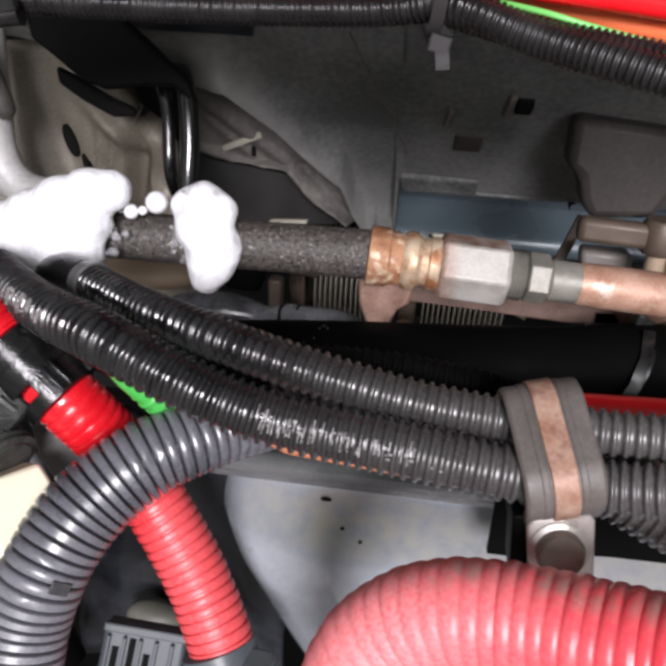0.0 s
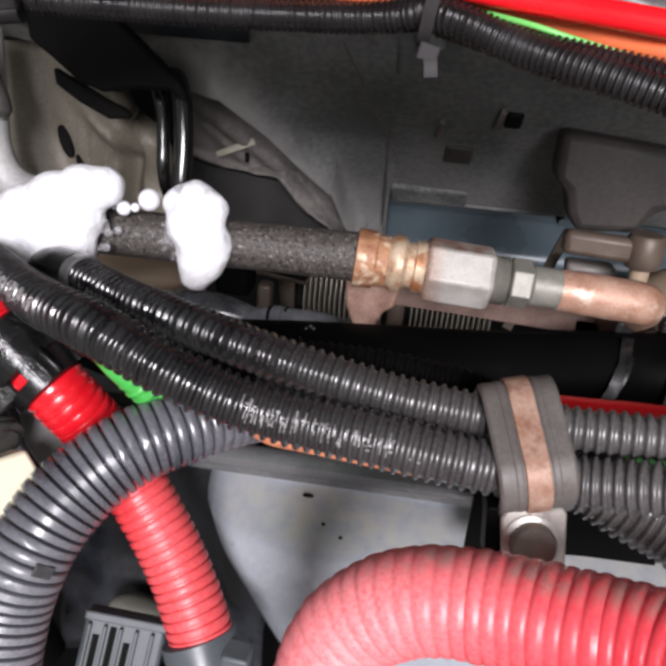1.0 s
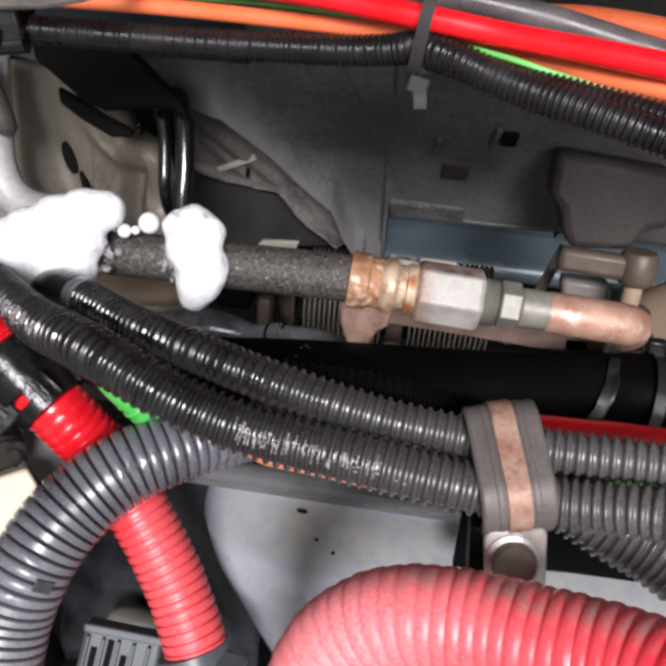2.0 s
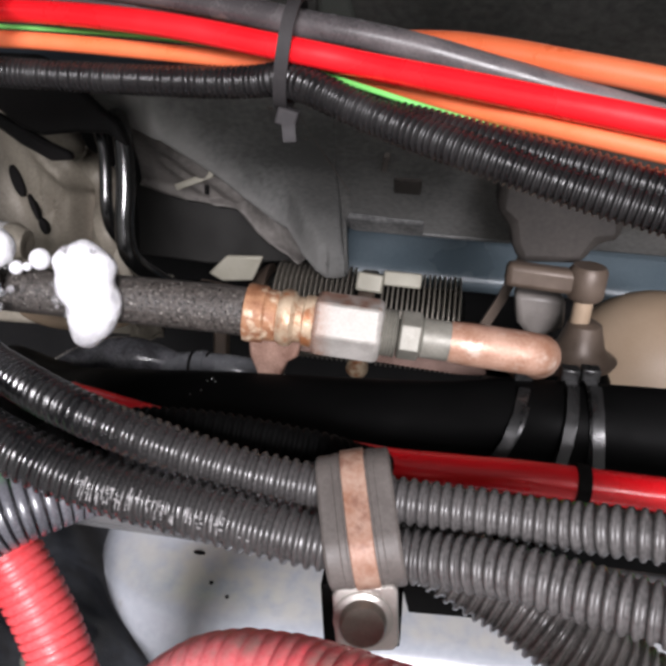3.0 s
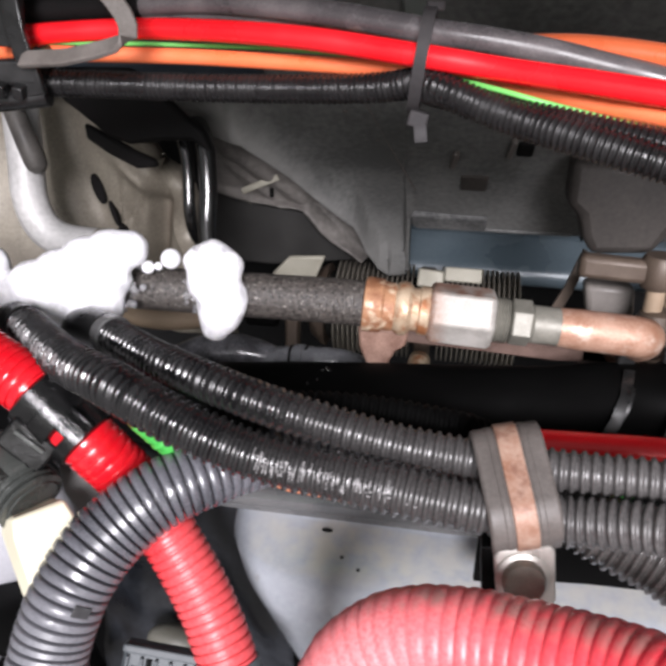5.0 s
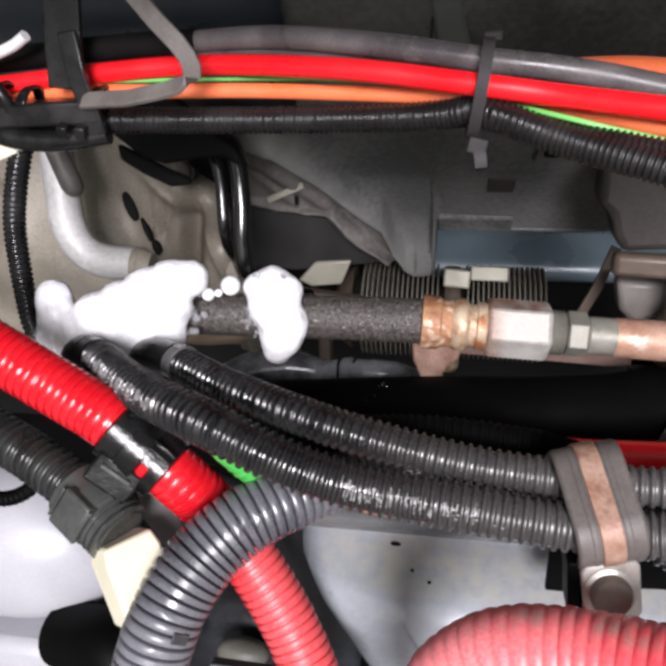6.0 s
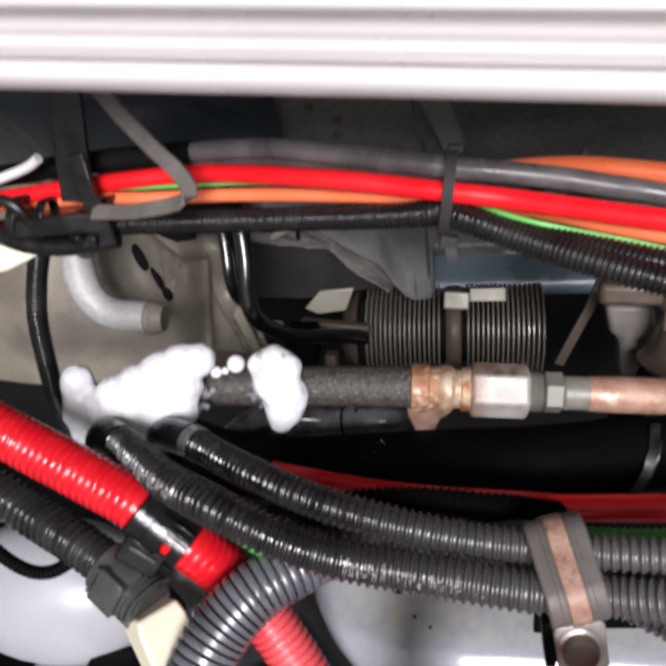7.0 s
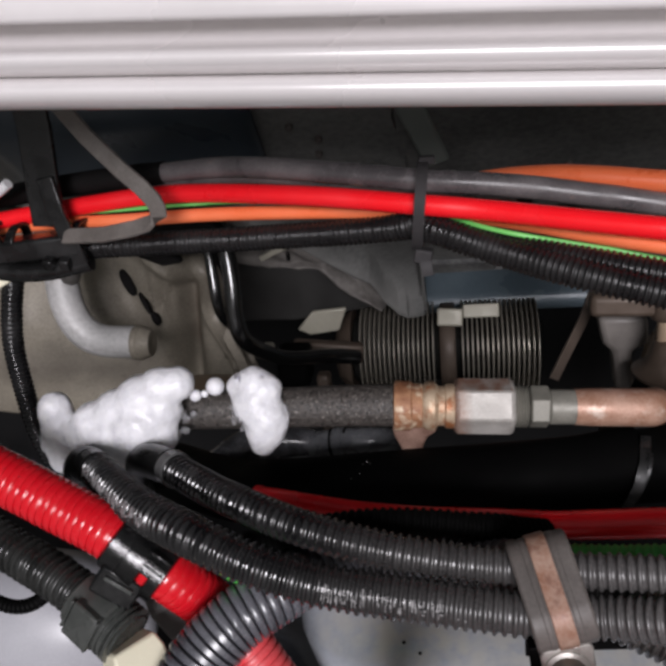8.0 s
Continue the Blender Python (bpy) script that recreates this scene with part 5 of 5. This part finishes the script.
# ---------------------------------------------------------------- deep background
def cast_housing():
    g = thing("gearbox_housing", (-0.1, 0.74, 1.1), "pale dirty cast aluminium gearbox housing", "gearbox")
    # a soft cast skin: a sheet over x and z whose depth swells and folds
    s = Shape()
    nx, nz = 120, 72
    def bulge(x, z):
        y = 0.705
        y -= 0.030 * math.exp(-((x + 0.19) / 0.06) ** 2 - ((z - 1.17) / 0.08) ** 2)
        y -= 0.018 * math.exp(-((x + 0.03) / 0.022) ** 2 - ((z - 1.185) / 0.05) ** 2)
        y += 0.040 * math.exp(-((x + 0.040 + 0.2 * (1.205 - z)) / 0.013) ** 2) * min(1.0, max(0.0, (1.232 - z) / 0.03))
        y -= 0.016 * math.exp(-((x + 0.026 - 0.26 * (1.222 - z)) / 0.006) ** 2)
        for cx, w in ((-0.077, 0.0022), (-0.067, 0.0030), (-0.060, 0.0022)):
            y += 0.007 * math.exp(-((x - cx - 0.1 * (z - 1.2)) / w) ** 2) * math.exp(-((z - 1.196) / 0.024) ** 2)
        y -= 0.012 * math.exp(-((x + 0.058 + 0.9 * (z - 1.225)) / 0.010) ** 2) * math.exp(-((z - 1.225) / 0.022) ** 2)
        y += 0.010 * math.exp(-((x + 0.095 + 0.3 * (z - 1.2)) / 0.016) ** 2)
        return y + 0.003 * noise.noise(Vector((x * 26, z * 26, 0.3)))
    for i in range(nx + 1):
        for j in range(nz + 1):
            u = i / nx
            z = 1.095 + (1.283 - 1.095) * j / nz
            x = -0.36 * (1 - u) + (-0.036 + (1.22 - z) * 0.45) * u
            s.v.append((x, bulge(x, z) + (0.03 if j == nz else 0.0), z))
    s.f += [(i * (nz + 1) + j, (i + 1) * (nz + 1) + j, (i + 1) * (nz + 1) + j + 1, i * (nz + 1) + j + 1) for i in range(nx) for j in range(nz)]
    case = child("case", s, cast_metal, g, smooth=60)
    thick = case.modifiers.new("wall", "SOLIDIFY")
    thick.thickness, thick.offset = 0.02, -1.0
    for x, z, rx, rz in ((-0.093, 1.212, 0.0044, 0.0125), (-0.081, 1.193, 0.0020, 0.0105), (-0.0735, 1.179, 0.0030, 0.0065)):
        child("opening", Shape().lathe([(0, 0.001), (0.0005, 1.0), (0.006, 1.0)], Matrix.Translation((x, bulge(x, z) + 0.0015, z)) @ Euler((radians(90), radians(-18), 0)).to_matrix().to_4x4() @ Matrix.Diagonal((rx, rz, 1, 1)), 20), skirt_black, g, "dark oval casting hole")
    child("flange", band([(-0.010, 0.690, 1.176), (-0.003, 0.688, 1.158), (0.004, 0.687, 1.140), (0.008, 0.687, 1.128)], 0.009, 0.006, (1, 0.2, 0.3)), cast_metal, g, "pale narrow flange", bevel=0.0015)
    # Two black plates are put where the gap over the casting lies in shade.
    upright = Matrix(((1, 0, 0, 0), (0, 0, 1, 0.645), (0, 1, 0, 0), (0, 0, 0, 1)))
    skirt = [(-0.083, 1.309), (-0.030, 1.312), (-0.009, 1.295), (0.006, 1.282), (0.018, 1.273), (0.024, 1.258), (0.010, 1.266), (-0.011, 1.265), (-0.034, 1.261), (-0.050, 1.266), (-0.068, 1.280), (-0.081, 1.289)]
    child("dark_gap_plate", Shape().prism(skirt, upright, 0.010), skirt_black, g, "black plate standing in for the dark gap above the casting", bevel=0.003)
    strip = [(-0.073, 1.272), (-0.055, 1.264), (-0.038, 1.255), (-0.022, 1.249), (-0.020, 1.244), (-0.036, 1.242), (-0.056, 1.251), (-0.072, 1.261)]
    child("dark_strip_plate", Shape().prism(strip, upright @ Matrix.Translation((0, 0, 0.012)), 0.008), skirt_black, g, "narrow black plate standing in for a dark strip below the gap", bevel=0.003)
    child("foot", Shape().ball((-0.004, 0.612, 1.1545), 0.040, 14, 26, (1.05, 0.6, 0.30)), tan_cast, g, "tan brown cast foot")
    return g


cast_housing()


def bent_pipe():
    p = thing("bent_pipe", (-0.1, 0.64, 1.2), "silver bent metal pipe in front of the gearbox", "pipe")
    child("tube", tube([(-0.119, 0.655, 1.292), (-0.117, 0.65, 1.275), (-0.1145, 0.645, 1.247), (-0.1125, 0.64, 1.22), (-0.1045, 0.638, 1.2), (-0.088, 0.636, 1.191), (-0.06, 0.635, 1.189)], 0.0125, 0.004, 24), pipe_metal, p)
    child("cap", Shape().lathe([(0, 0.0128), (0.002, 0.0136), (0.004, 0.0128), (0.006, 0.0136), (0.008, 0.0125), (0.014, 0.010), (0.0145, 0.006), (0.0125, 0.0001)], along_axis((-0.062, 0.634, 1.189), (-0.045, 0.634, 1.188)), 24), cast_metal, p)
    return p


bent_pipe()
tagged(part("lever", tube([(-0.116, 0.630, 1.305), (-0.110, 0.630, 1.283), (-0.1035, 0.630, 1.262), (-0.098, 0.630, 1.246), (-0.0965, 0.630, 1.2405)], 0.0078, 0.002, 22, radii=((0, 0.85), (0.85, 1.0), (0.95, 0.9), (1, 0.45))), lever_rubber), "dark grey rubber-tipped lever in front of the gearbox", "lever")


def cover_depth(x, z):
    """The engine cover leans: its foot lies deeper than its top."""
    return min(0.915, max(0.60, 0.715 + (1.265 - z) * 1.15))


def dark_cover():
    c = thing("engine_cover", (0.15, 0.78, 1.25), "dusty black plastic engine cover with a curled lower edge", "cover")
    foot = [(-0.033, 1.278), (-0.007, 1.261), (0.033, 1.261), (0.06, 1.232), (0.077, 1.209), (0.103, 1.178), (0.111, 1.144), (0.121, 1.119), (0.131, 1.108), (0.148, 1.111), (0.15, 1.184), (0.159, 1.169), (0.293, 1.174), (0.372, 1.174)]
    foot = [(-0.30, 1.31)] + foot + [(0.62, 1.18)]
    xs = sorted({round(-0.30 + 0.0046 * k, 4) for k in range(201)} | {x for x, _ in foot})
    rows = 44
    s = Shape()
    for x in xs:
        low = float(np.interp(x, [p[0] for p in foot], [p[1] for p in foot]))
        curl = 0.034 * max(0.0, min(1.0, (x - 0.0) / 0.03)) * max(0.0, min(1.0, (0.152 - x) / 0.006))
        for j in range(rows + 1):
            z = low + (1.50 - low) * (j / rows) ** 1.6
            d = z - low
            y = cover_depth(x, z) - curl * math.exp(-(d / 0.030) ** 1.5) - 0.010 * math.exp(-((x - 0.07) / 0.07) ** 2 - ((z - 1.27) / 0.03) ** 2)
            s.v.append((x, y + 0.003 * noise.noise(Vector((x * 14, z * 14, 4.1))), z))
    n = rows + 1
    s.f += [(i * n + j, (i + 1) * n + j, (i + 1) * n + j + 1, i * n + j + 1) for i in range(len(xs) - 1) for j in range(rows)]
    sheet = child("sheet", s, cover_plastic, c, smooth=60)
    wall = sheet.modifiers.new("wall", "SOLIDIFY")
    wall.thickness = 0.004
    child("lower_panel", Shape().prism([(-0.064, 1.184), (-0.025, 1.169), (0.045, 1.161), (0.08, 1.131), (0.107, 1.117), (0.01, 1.104), (-0.063, 1.106)], Matrix(((1, 0, 0, 0), (0, 0, 1, 0.872), (0, 1, 0, 0), (0, 0, 0, 1))), 0.006), lower_black, c, "dark lower panel", bevel=0.002)

    def on(x, z, lift=0.009):
        """A pose on the cover's face, its local z pointing out of the sheet."""
        m = look((x, cover_depth(x, z) - lift, z), (x, cover_depth(x, z) - lift + 0.6, z + 0.7))
        return m
    child("step", Shape().box((0.068, 0.026, 0.008), on(0.186, 1.18, 0.005)), cover_edge, c, "pale dusty step", bevel=0.004)
    child("rim", Shape().box((0.138, 0.006, 0.006), on(0.226, 1.172, 0.004) @ Euler((0, 0, radians(1.5))).to_matrix().to_4x4()), cover_edge, c, "pale dusty rim", bevel=0.002)
    for x, z in ((0.186, 1.248), (0.226, 1.261)):
        child("clip", Shape().box((0.0044, 0.022, 0.005), on(x, z) @ Euler((0, 0, radians(-6))).to_matrix().to_4x4()), clamp_rubber, c, "pale worn clip", bevel=0.001)
    child("slot", Shape().box((0.012, 0.018, 0.004), on(0.236, 1.261, 0.006)), bay_paint, c, "dark slot", bevel=0.003)
    child("pad", Shape().box((0.022, 0.024, 0.004), on(0.203, 1.226, 0.006)), bracket_grey, c, "pale dusty pad", bevel=0.002)
    for x, z in ((0.081, 1.341), (0.097, 1.330), (0.094, 1.318), (0.108, 1.286), (0.129, 1.264), (0.262, 1.293)):
        child("screw", Shape().lathe([(-0.002, 0.0026), (0.001, 0.0026), (0.002, 0.0016)], on(x, z), 10), clamp_rubber, c, "small dull screw")
    child("scratch", tube([(x, cover_depth(x, z) - 0.0105, z) for x, z in ((0.117, 1.304), (0.128, 1.28), (0.141, 1.25), (0.157, 1.215))], 0.0006, 0.004, 6), clamp_rubber, c, "pale hairline seam")
    child("post", band([(x, cover_depth(x, z) - 0.008, z) for x, z in ((0.150, 1.385), (0.158, 1.350), (0.1645, 1.330), (0.173, 1.305))], 0.017, 0.006, (1, 0, 0.3)), post_grey, c, "grey green upright", bevel=0.002)
    plate = Shape()
    for i in range(13):
        for j in range(9):
            v = j / 8
            x = -0.13 + (0.056 + 0.012 * v + 0.13) * i / 12
            z = 1.300 + 0.10 * v
            plate.v.append((x, cover_depth(x, z) - 0.010 - 0.006 * math.sin(math.pi * i / 12), z))
    plate.f += [(i * 9 + j, (i + 1) * 9 + j, (i + 1) * 9 + j + 1, i * 9 + j + 1) for i in range(12) for j in range(8)]
    child("plate", plate, slate, c, "blue grey plate", smooth=60).modifiers.new("wall", "SOLIDIFY").thickness = 0.003
    return c


dark_cover()


def side_plate():
    """Crumpled grey shield with a bright tab between housing and cover."""
    p = thing("heat_shield", (0.02, 0.83, 1.2), "dull grey bent heat shield with a bright tab", "shield")
    top = [(-0.03, 1.259), (0.018, 1.259), (0.057, 1.228), (0.08, 1.202), (0.111, 1.171), (0.134, 1.134)]
    low = [(-0.044, 1.188), (-0.018, 1.18), (-0.002, 1.175), (0.049, 1.17), (0.077, 1.142), (0.107, 1.125)]
    def depth(z):
        return min(0.85, 0.83 - (z - 1.2) * 0.9)
    s = Shape()
    n, k = 60, 28
    for i in range(n + 1):
        u = 5 * i / n
        a, f = min(4, int(u)), u - min(4, int(u))
        x0, z0 = (low[a][c] * (1 - f) + low[a + 1][c] * f for c in (0, 1))
        x1, z1 = (top[a][c] * (1 - f) + top[a + 1][c] * f for c in (0, 1))
        for j in range(k + 1):
            v = j / k
            x, z = x0 + (x1 - x0) * v, z0 + (z1 - z0) * v
            fold = 0.007 * math.exp(-((x - 0.012 + 1.1 * (z - 1.21)) / 0.008) ** 2) + 0.005 * math.exp(-((x + 0.008 + 0.9 * (z - 1.21)) / 0.004) ** 2)
            dent = 0.006 * noise.noise(Vector((x * 30, z * 42, 2.2))) + 0.002 * noise.noise(Vector((x * 95, z * 110, 7.7)))
            s.v.append((x, depth(z) - fold + dent - 0.008 * math.exp(-(v / 0.08) ** 2), z))
    s.f += [(i * (k + 1) + j, (i + 1) * (k + 1) + j, (i + 1) * (k + 1) + j + 1, i * (k + 1) + j + 1) for i in range(n) for j in range(k)]
    sheet = child("sheet", s, shield_metal, p, smooth=60)
    t = sheet.modifiers.new("thick", "SOLIDIFY")
    t.thickness = 0.002
    child("rim", tube([(x, depth(z) - 0.009, z) for x, z in low[:3]], 0.0012, 0.004, 8), zinc, p, "bright worn rim")
    child("tab", Shape().box((0.038, 0.004, 0.006), Matrix.Translation((0.011, depth(1.198) - 0.010, 1.198)) @ Euler((0, radians(-24), 0)).to_matrix().to_4x4()), pale_tag, p, "bright bare tab", bevel=0.001)
    child("slot", Shape().box((0.004, 0.003, 0.009), Matrix.Translation((0.019, depth(1.188) - 0.0075, 1.188))), skirt_black, p, "small dark slot", bevel=0.001)
    return p


side_plate()
tagged(part("breather_hose", tube([(-0.006, 0.695, 1.268), (0.002, 0.680, 1.270), (0.0090, 0.667, 1.2660), (0.0131, 0.661, 1.2518), (0.0158, 0.654, 1.2278), (0.0160, 0.648, 1.2027), (0.0190, 0.648, 1.1834), (0.0243, 0.67, 1.163), (0.04, 0.70, 1.14), (0.065, 0.74, 1.122), (0.09, 0.76, 1.11)], 0.0066, 0.004, 20), gloss_rubber), "glossy black bent breather hose beside the gearbox", "hose")
tagged(part("breather_hose", tube([(-0.020, 0.695, 1.264), (-0.0125, 0.682, 1.265), (-0.0062, 0.668, 1.2615), (-0.0019, 0.6635, 1.2498), (0.0003, 0.658, 1.2317), (0.0016, 0.654, 1.2129), (0.002, 0.662, 1.195), (0.002, 0.69, 1.172)], 0.0044, 0.004, 18), gloss_rubber), "glossy black bent breather hose beside the gearbox", "hose")
def cross_beam(ends, y, z, size):
    """A folded channel: an overhanging top, a hollow face and a swelling foot."""
    section = [(0.030, 1.00), (-0.010, 1.00), (-0.014, 0.94), (-0.010, 0.86), (0.012, 0.62), (0.016, 0.40), (0.006, 0.10), (-0.012, -0.20), (-0.022, -0.50), (-0.020, -0.78), (-0.006, -0.96), (0.03, -1.0)]
    slant = 0.006
    loops = [[(x + (slant * (1 - h) * 3 if k == 1 else 0), y + d, z + size * h) for d, h in section] for k, x in enumerate(ends)]
    return tagged(part("cross_beam", Shape().rings(loops), blue_steel, smooth=60), "blue-grey painted folded steel cross beam", "beam")


cross_beam((0.140, 0.318), 0.94, 1.113, 0.035)
cross_beam((0.335, 0.62), 0.97, 1.105, 0.033)


def finned_cooler():
    f = thing("finned_cylinder", (0.17, 0.88, 1.0), "dark finned metal cylinder with a clamp band", "cylinder")
    child("core", Shape().lathe([(0, 0.03), (0.004, 0.036), (0.20, 0.036), (0.204, 0.03)], along_axis((0.066, 0.895, 1.055), (0.28, 0.895, 1.055)), 32), fin_core, f, "dark core")
    for x0, n in ((0.079, 16), (0.1865, 16)):
        for k in range(n):
            x = x0 + 0.00512 * k
            child("fin", Shape().lathe([(-0.0008, 0.049), (-0.0005, 0.05), (0.0005, 0.05), (0.0008, 0.049)], along_axis((x, 0.895, 1.055), (x + 1, 0.895, 1.055)), 36), fin_metal, f)
    child("band", Shape().lathe([(0, 0.047), (0.002, 0.0485), (0.014, 0.0485), (0.016, 0.047)], along_axis((0.163, 0.895, 1.055), (1.163, 0.895, 1.055)), 32), brown_grey, f, "brown clamp band")
    child("end_cap", Shape().lathe([(0, 0.02), (0.004, 0.034), (0.016, 0.044), (0.02, 0.045)], along_axis((0.048, 0.895, 1.055), (1.0, 0.895, 1.055)), 32), brown_grey, f, "dark rounded end")
    child("tag", Shape().box((0.026, 0.004, 0.018), Matrix.Translation((0.1745, 0.848, 1.1095)) @ Euler((radians(-25), radians(4), 0)).to_matrix().to_4x4()), pale_tag, f, "pale metal lug", bevel=0.005)
    child("tag", Shape().box((0.036, 0.004, 0.014), Matrix.Translation((0.2055, 0.848, 1.1155)) @ Euler((radians(-25), 0, 0)).to_matrix().to_4x4()), pale_tag, f, "pale metal label plate", bevel=0.0015)
    child("drain_plug", Shape().lathe([(0, 0.011), (0.008, 0.011), (0.012, 0.007)], along_axis((0.170, 0.845, 1.022), (0.169, 0.82, 1.02)), 16), brass, f, "brass plug")
    return f


finned_cooler()


def linkage():
    k = thing("steering_linkage", (0.33, 0.66, 1.16), "brown-grey steel ball joint linkage with a rubber boot", "linkage")
    child("bracket", Shape().prism([(0.266, 1.262), (0.347, 1.256), (0.352, 1.2215), (0.3475, 1.2165), (0.337, 1.214), (0.329, 1.1985), (0.287, 1.195), (0.280, 1.2075), (0.276, 1.222), (0.266, 1.230)], Matrix(((1, 0, 0, 0), (0, 0, 1, 0.695), (0, 1, 0, 0), (0, 0, 0, 1))), 0.03), bracket_grey, k, "dusty dark grey bracket block", bevel=0.006)
    child("arm", Shape().box((0.058, 0.014, 0.0165), Matrix.Translation((0.305, 0.66, 1.1935)) @ Euler((0, radians(2), 0)).to_matrix().to_4x4()), brown_grey, k, bevel=0.004)
    child("eye", Shape().lathe([(0, 0.0105), (0.003, 0.0125), (0.02, 0.0125), (0.023, 0.0105)], along_axis((0.3295, 0.66, 1.182), (0.3285, 0.66, 1.3)), 24), brown_grey, k)
    child("pin", Shape().lathe([(0, 0.0065), (0.024, 0.0065)], along_axis((0.330, 0.66, 1.160), (0.3295, 0.66, 1.3)), 18), tan_cast, k, "tan pin")
    child("boot", Shape().lathe([(0, 0.024), (0.004, 0.026), (0.007, 0.02), (0.013, 0.016), (0.021, 0.0135), (0.028, 0.0115), (0.03, 0.008)], along_axis((0.334, 0.66, 1.136), (0.333, 0.66, 1.3)), 26), brown_grey, k, "brown dusty rubber boot")
    child("socket", Shape().ball((0.334, 0.66, 1.118), 0.026, 12, 22, (1, 1, 0.8)), dull_rubber, k, "black socket")
    child("block", Shape().prism([(0.2897, 1.1681), (0.3262, 1.1677), (0.3287, 1.1438), (0.316, 1.138), (0.3195, 1.1055), (0.306, 1.103), (0.302, 1.138), (0.2946, 1.145)], Matrix(((1, 0, 0, 0), (0, 0, 1, 0.705), (0, 1, 0, 0), (0, 0, 0, 1))), 0.02), pale_cast, k, "pale cast lug", bevel=0.004)
    return k


linkage()
tagged(part("stay_rod", band([(0.2985, 0.752, 1.177), (0.296, 0.75, 1.171), (0.2875, 0.75, 1.143), (0.276, 0.75, 1.116), (0.2644, 0.75, 1.088)], 0.008, 0.003, (0.7, 0, -0.4)), brown_grey), "thin flat steel stay running down at a slant", "stay")
tagged(part("tan_dome", Shape().ball((0.425, 0.78, 1.07), 0.085, 20, 32, (0.95, 0.8, 0.95)), tan_cast), "large tan rounded cast cover behind the linkage", "cover")


def cable_clutter():
    """Dark brackets and couplings between housing and finned cylinder."""
    b = thing("shift_bracket", (0.05, 0.75, 1.1), "dark brown bracket assembly beside the gearbox", "bracket")
    child("plate", Shape().box((0.07, 0.012, 0.02), Matrix.Translation((0.055, 0.80, 1.099)) @ Euler((0, radians(6), 0)).to_matrix().to_4x4()), brown_grey, b, bevel=0.003)
    child("flag", Shape().prism([(-0.028, -0.008), (-0.01, 0.012), (0.027, 0.015), (0.017, -0.011), (-0.014, -0.015)], Matrix(((1, 0, 0, 0.041), (0, 0, 1, 0.86), (0, 1, 0, 1.106), (0, 0, 0, 1))), 0.006), pale_tag, b, "pale plate", bevel=0.002)
    child("block", Shape().box((0.03, 0.03, 0.035), Matrix.Translation((0.03, 0.76, 1.105))), dull_rubber, b, bevel=0.004)
    child("lug", Shape().box((0.012, 0.012, 0.012), Matrix.Translation((0.010, 0.745, 1.128))), pale_tag, b, "pale lug", bevel=0.003)
    child("post", Shape().box((0.012, 0.014, 0.07), Matrix.Translation((0.062, 0.73, 1.075))), brown_grey, b, bevel=0.003)
    return b


cable_clutter()
tagged(part("white_cable", tube([(-0.09, 0.447, 1.318), (-0.05, 0.44, 1.337), (-0.011, 0.432, 1.3495), (-0.001, 0.43, 1.3545)], 0.0022, 0.003, 14), white_sheath), "thin white cable ending beside the hanger", "cable")


def worn_print():
    """Illegible worn marking on the lower conduit, with wet glare painted in: short pale bars that follow its surface.
    """
    rng = random.Random(11)
    line = curve(LOWER, 0.0010)
    s = Shape()
    k = 0
    while k < len(line) - 4:
        q, along, side, up = line[k]
        if 0.131 < q.x < 0.184 or 0.03 < q.x < 0.072:
            facing = Vector((0, -0.88, 0.47))
            mid = math.atan2(facing.dot(up), facing.dot(side))
            for _ in range(rng.choice((0, 1, 2, 3, 3, 4))):
                a0, shift = mid + rng.uniform(-0.36, 0.24), rng.uniform(-0.0004, 0.0004)
                wide, tall = (rng.uniform(0.0002, 0.0004), rng.uniform(0.08, 0.24)) if rng.random() < 0.6 else (rng.uniform(0.0006, 0.0012), rng.uniform(0.02, 0.05))
                loops = []
                for off in (shift - wide / 2, shift + wide / 2):
                    row = [q + along * off + (side * math.cos(a) + up * math.sin(a)) * 0.00790 for a in (a0 - tall, a0 - tall / 2, a0, a0 + tall / 2, a0 + tall)]
                    low = [q + along * off + (side * math.cos(a) + up * math.sin(a)) * 0.0070 for a in (a0 + tall, a0, a0 - tall)]
                    loops.append(row + low)
                s.rings(loops)
        k += rng.choice((1, 1, 2))
    return tagged(child("worn_print", s, pale_print, lower, "worn pale unreadable marking with painted wet glare"), kind="stuff")


worn_print()
mark = curve(GREY, 0.0033)
q, along, side, up = min(mark, key=lambda r: (r[0] - Vector((0.0768, 0.3175, 1.1815))).length)
out = (Vector((0.62, -0.78, 0.05)) - along * Vector((0.62, -0.78, 0.05)).dot(along)).normalized()
m = Matrix((along, out.cross(along), out)).transposed().to_4x4()
m.translation = q + out * 0.01245
child("smudge", Shape().box((0.0036, 0.0056, 0.0006), m), flat_dark, grey_one, "small dark scuffed patch", bevel=0.0002)
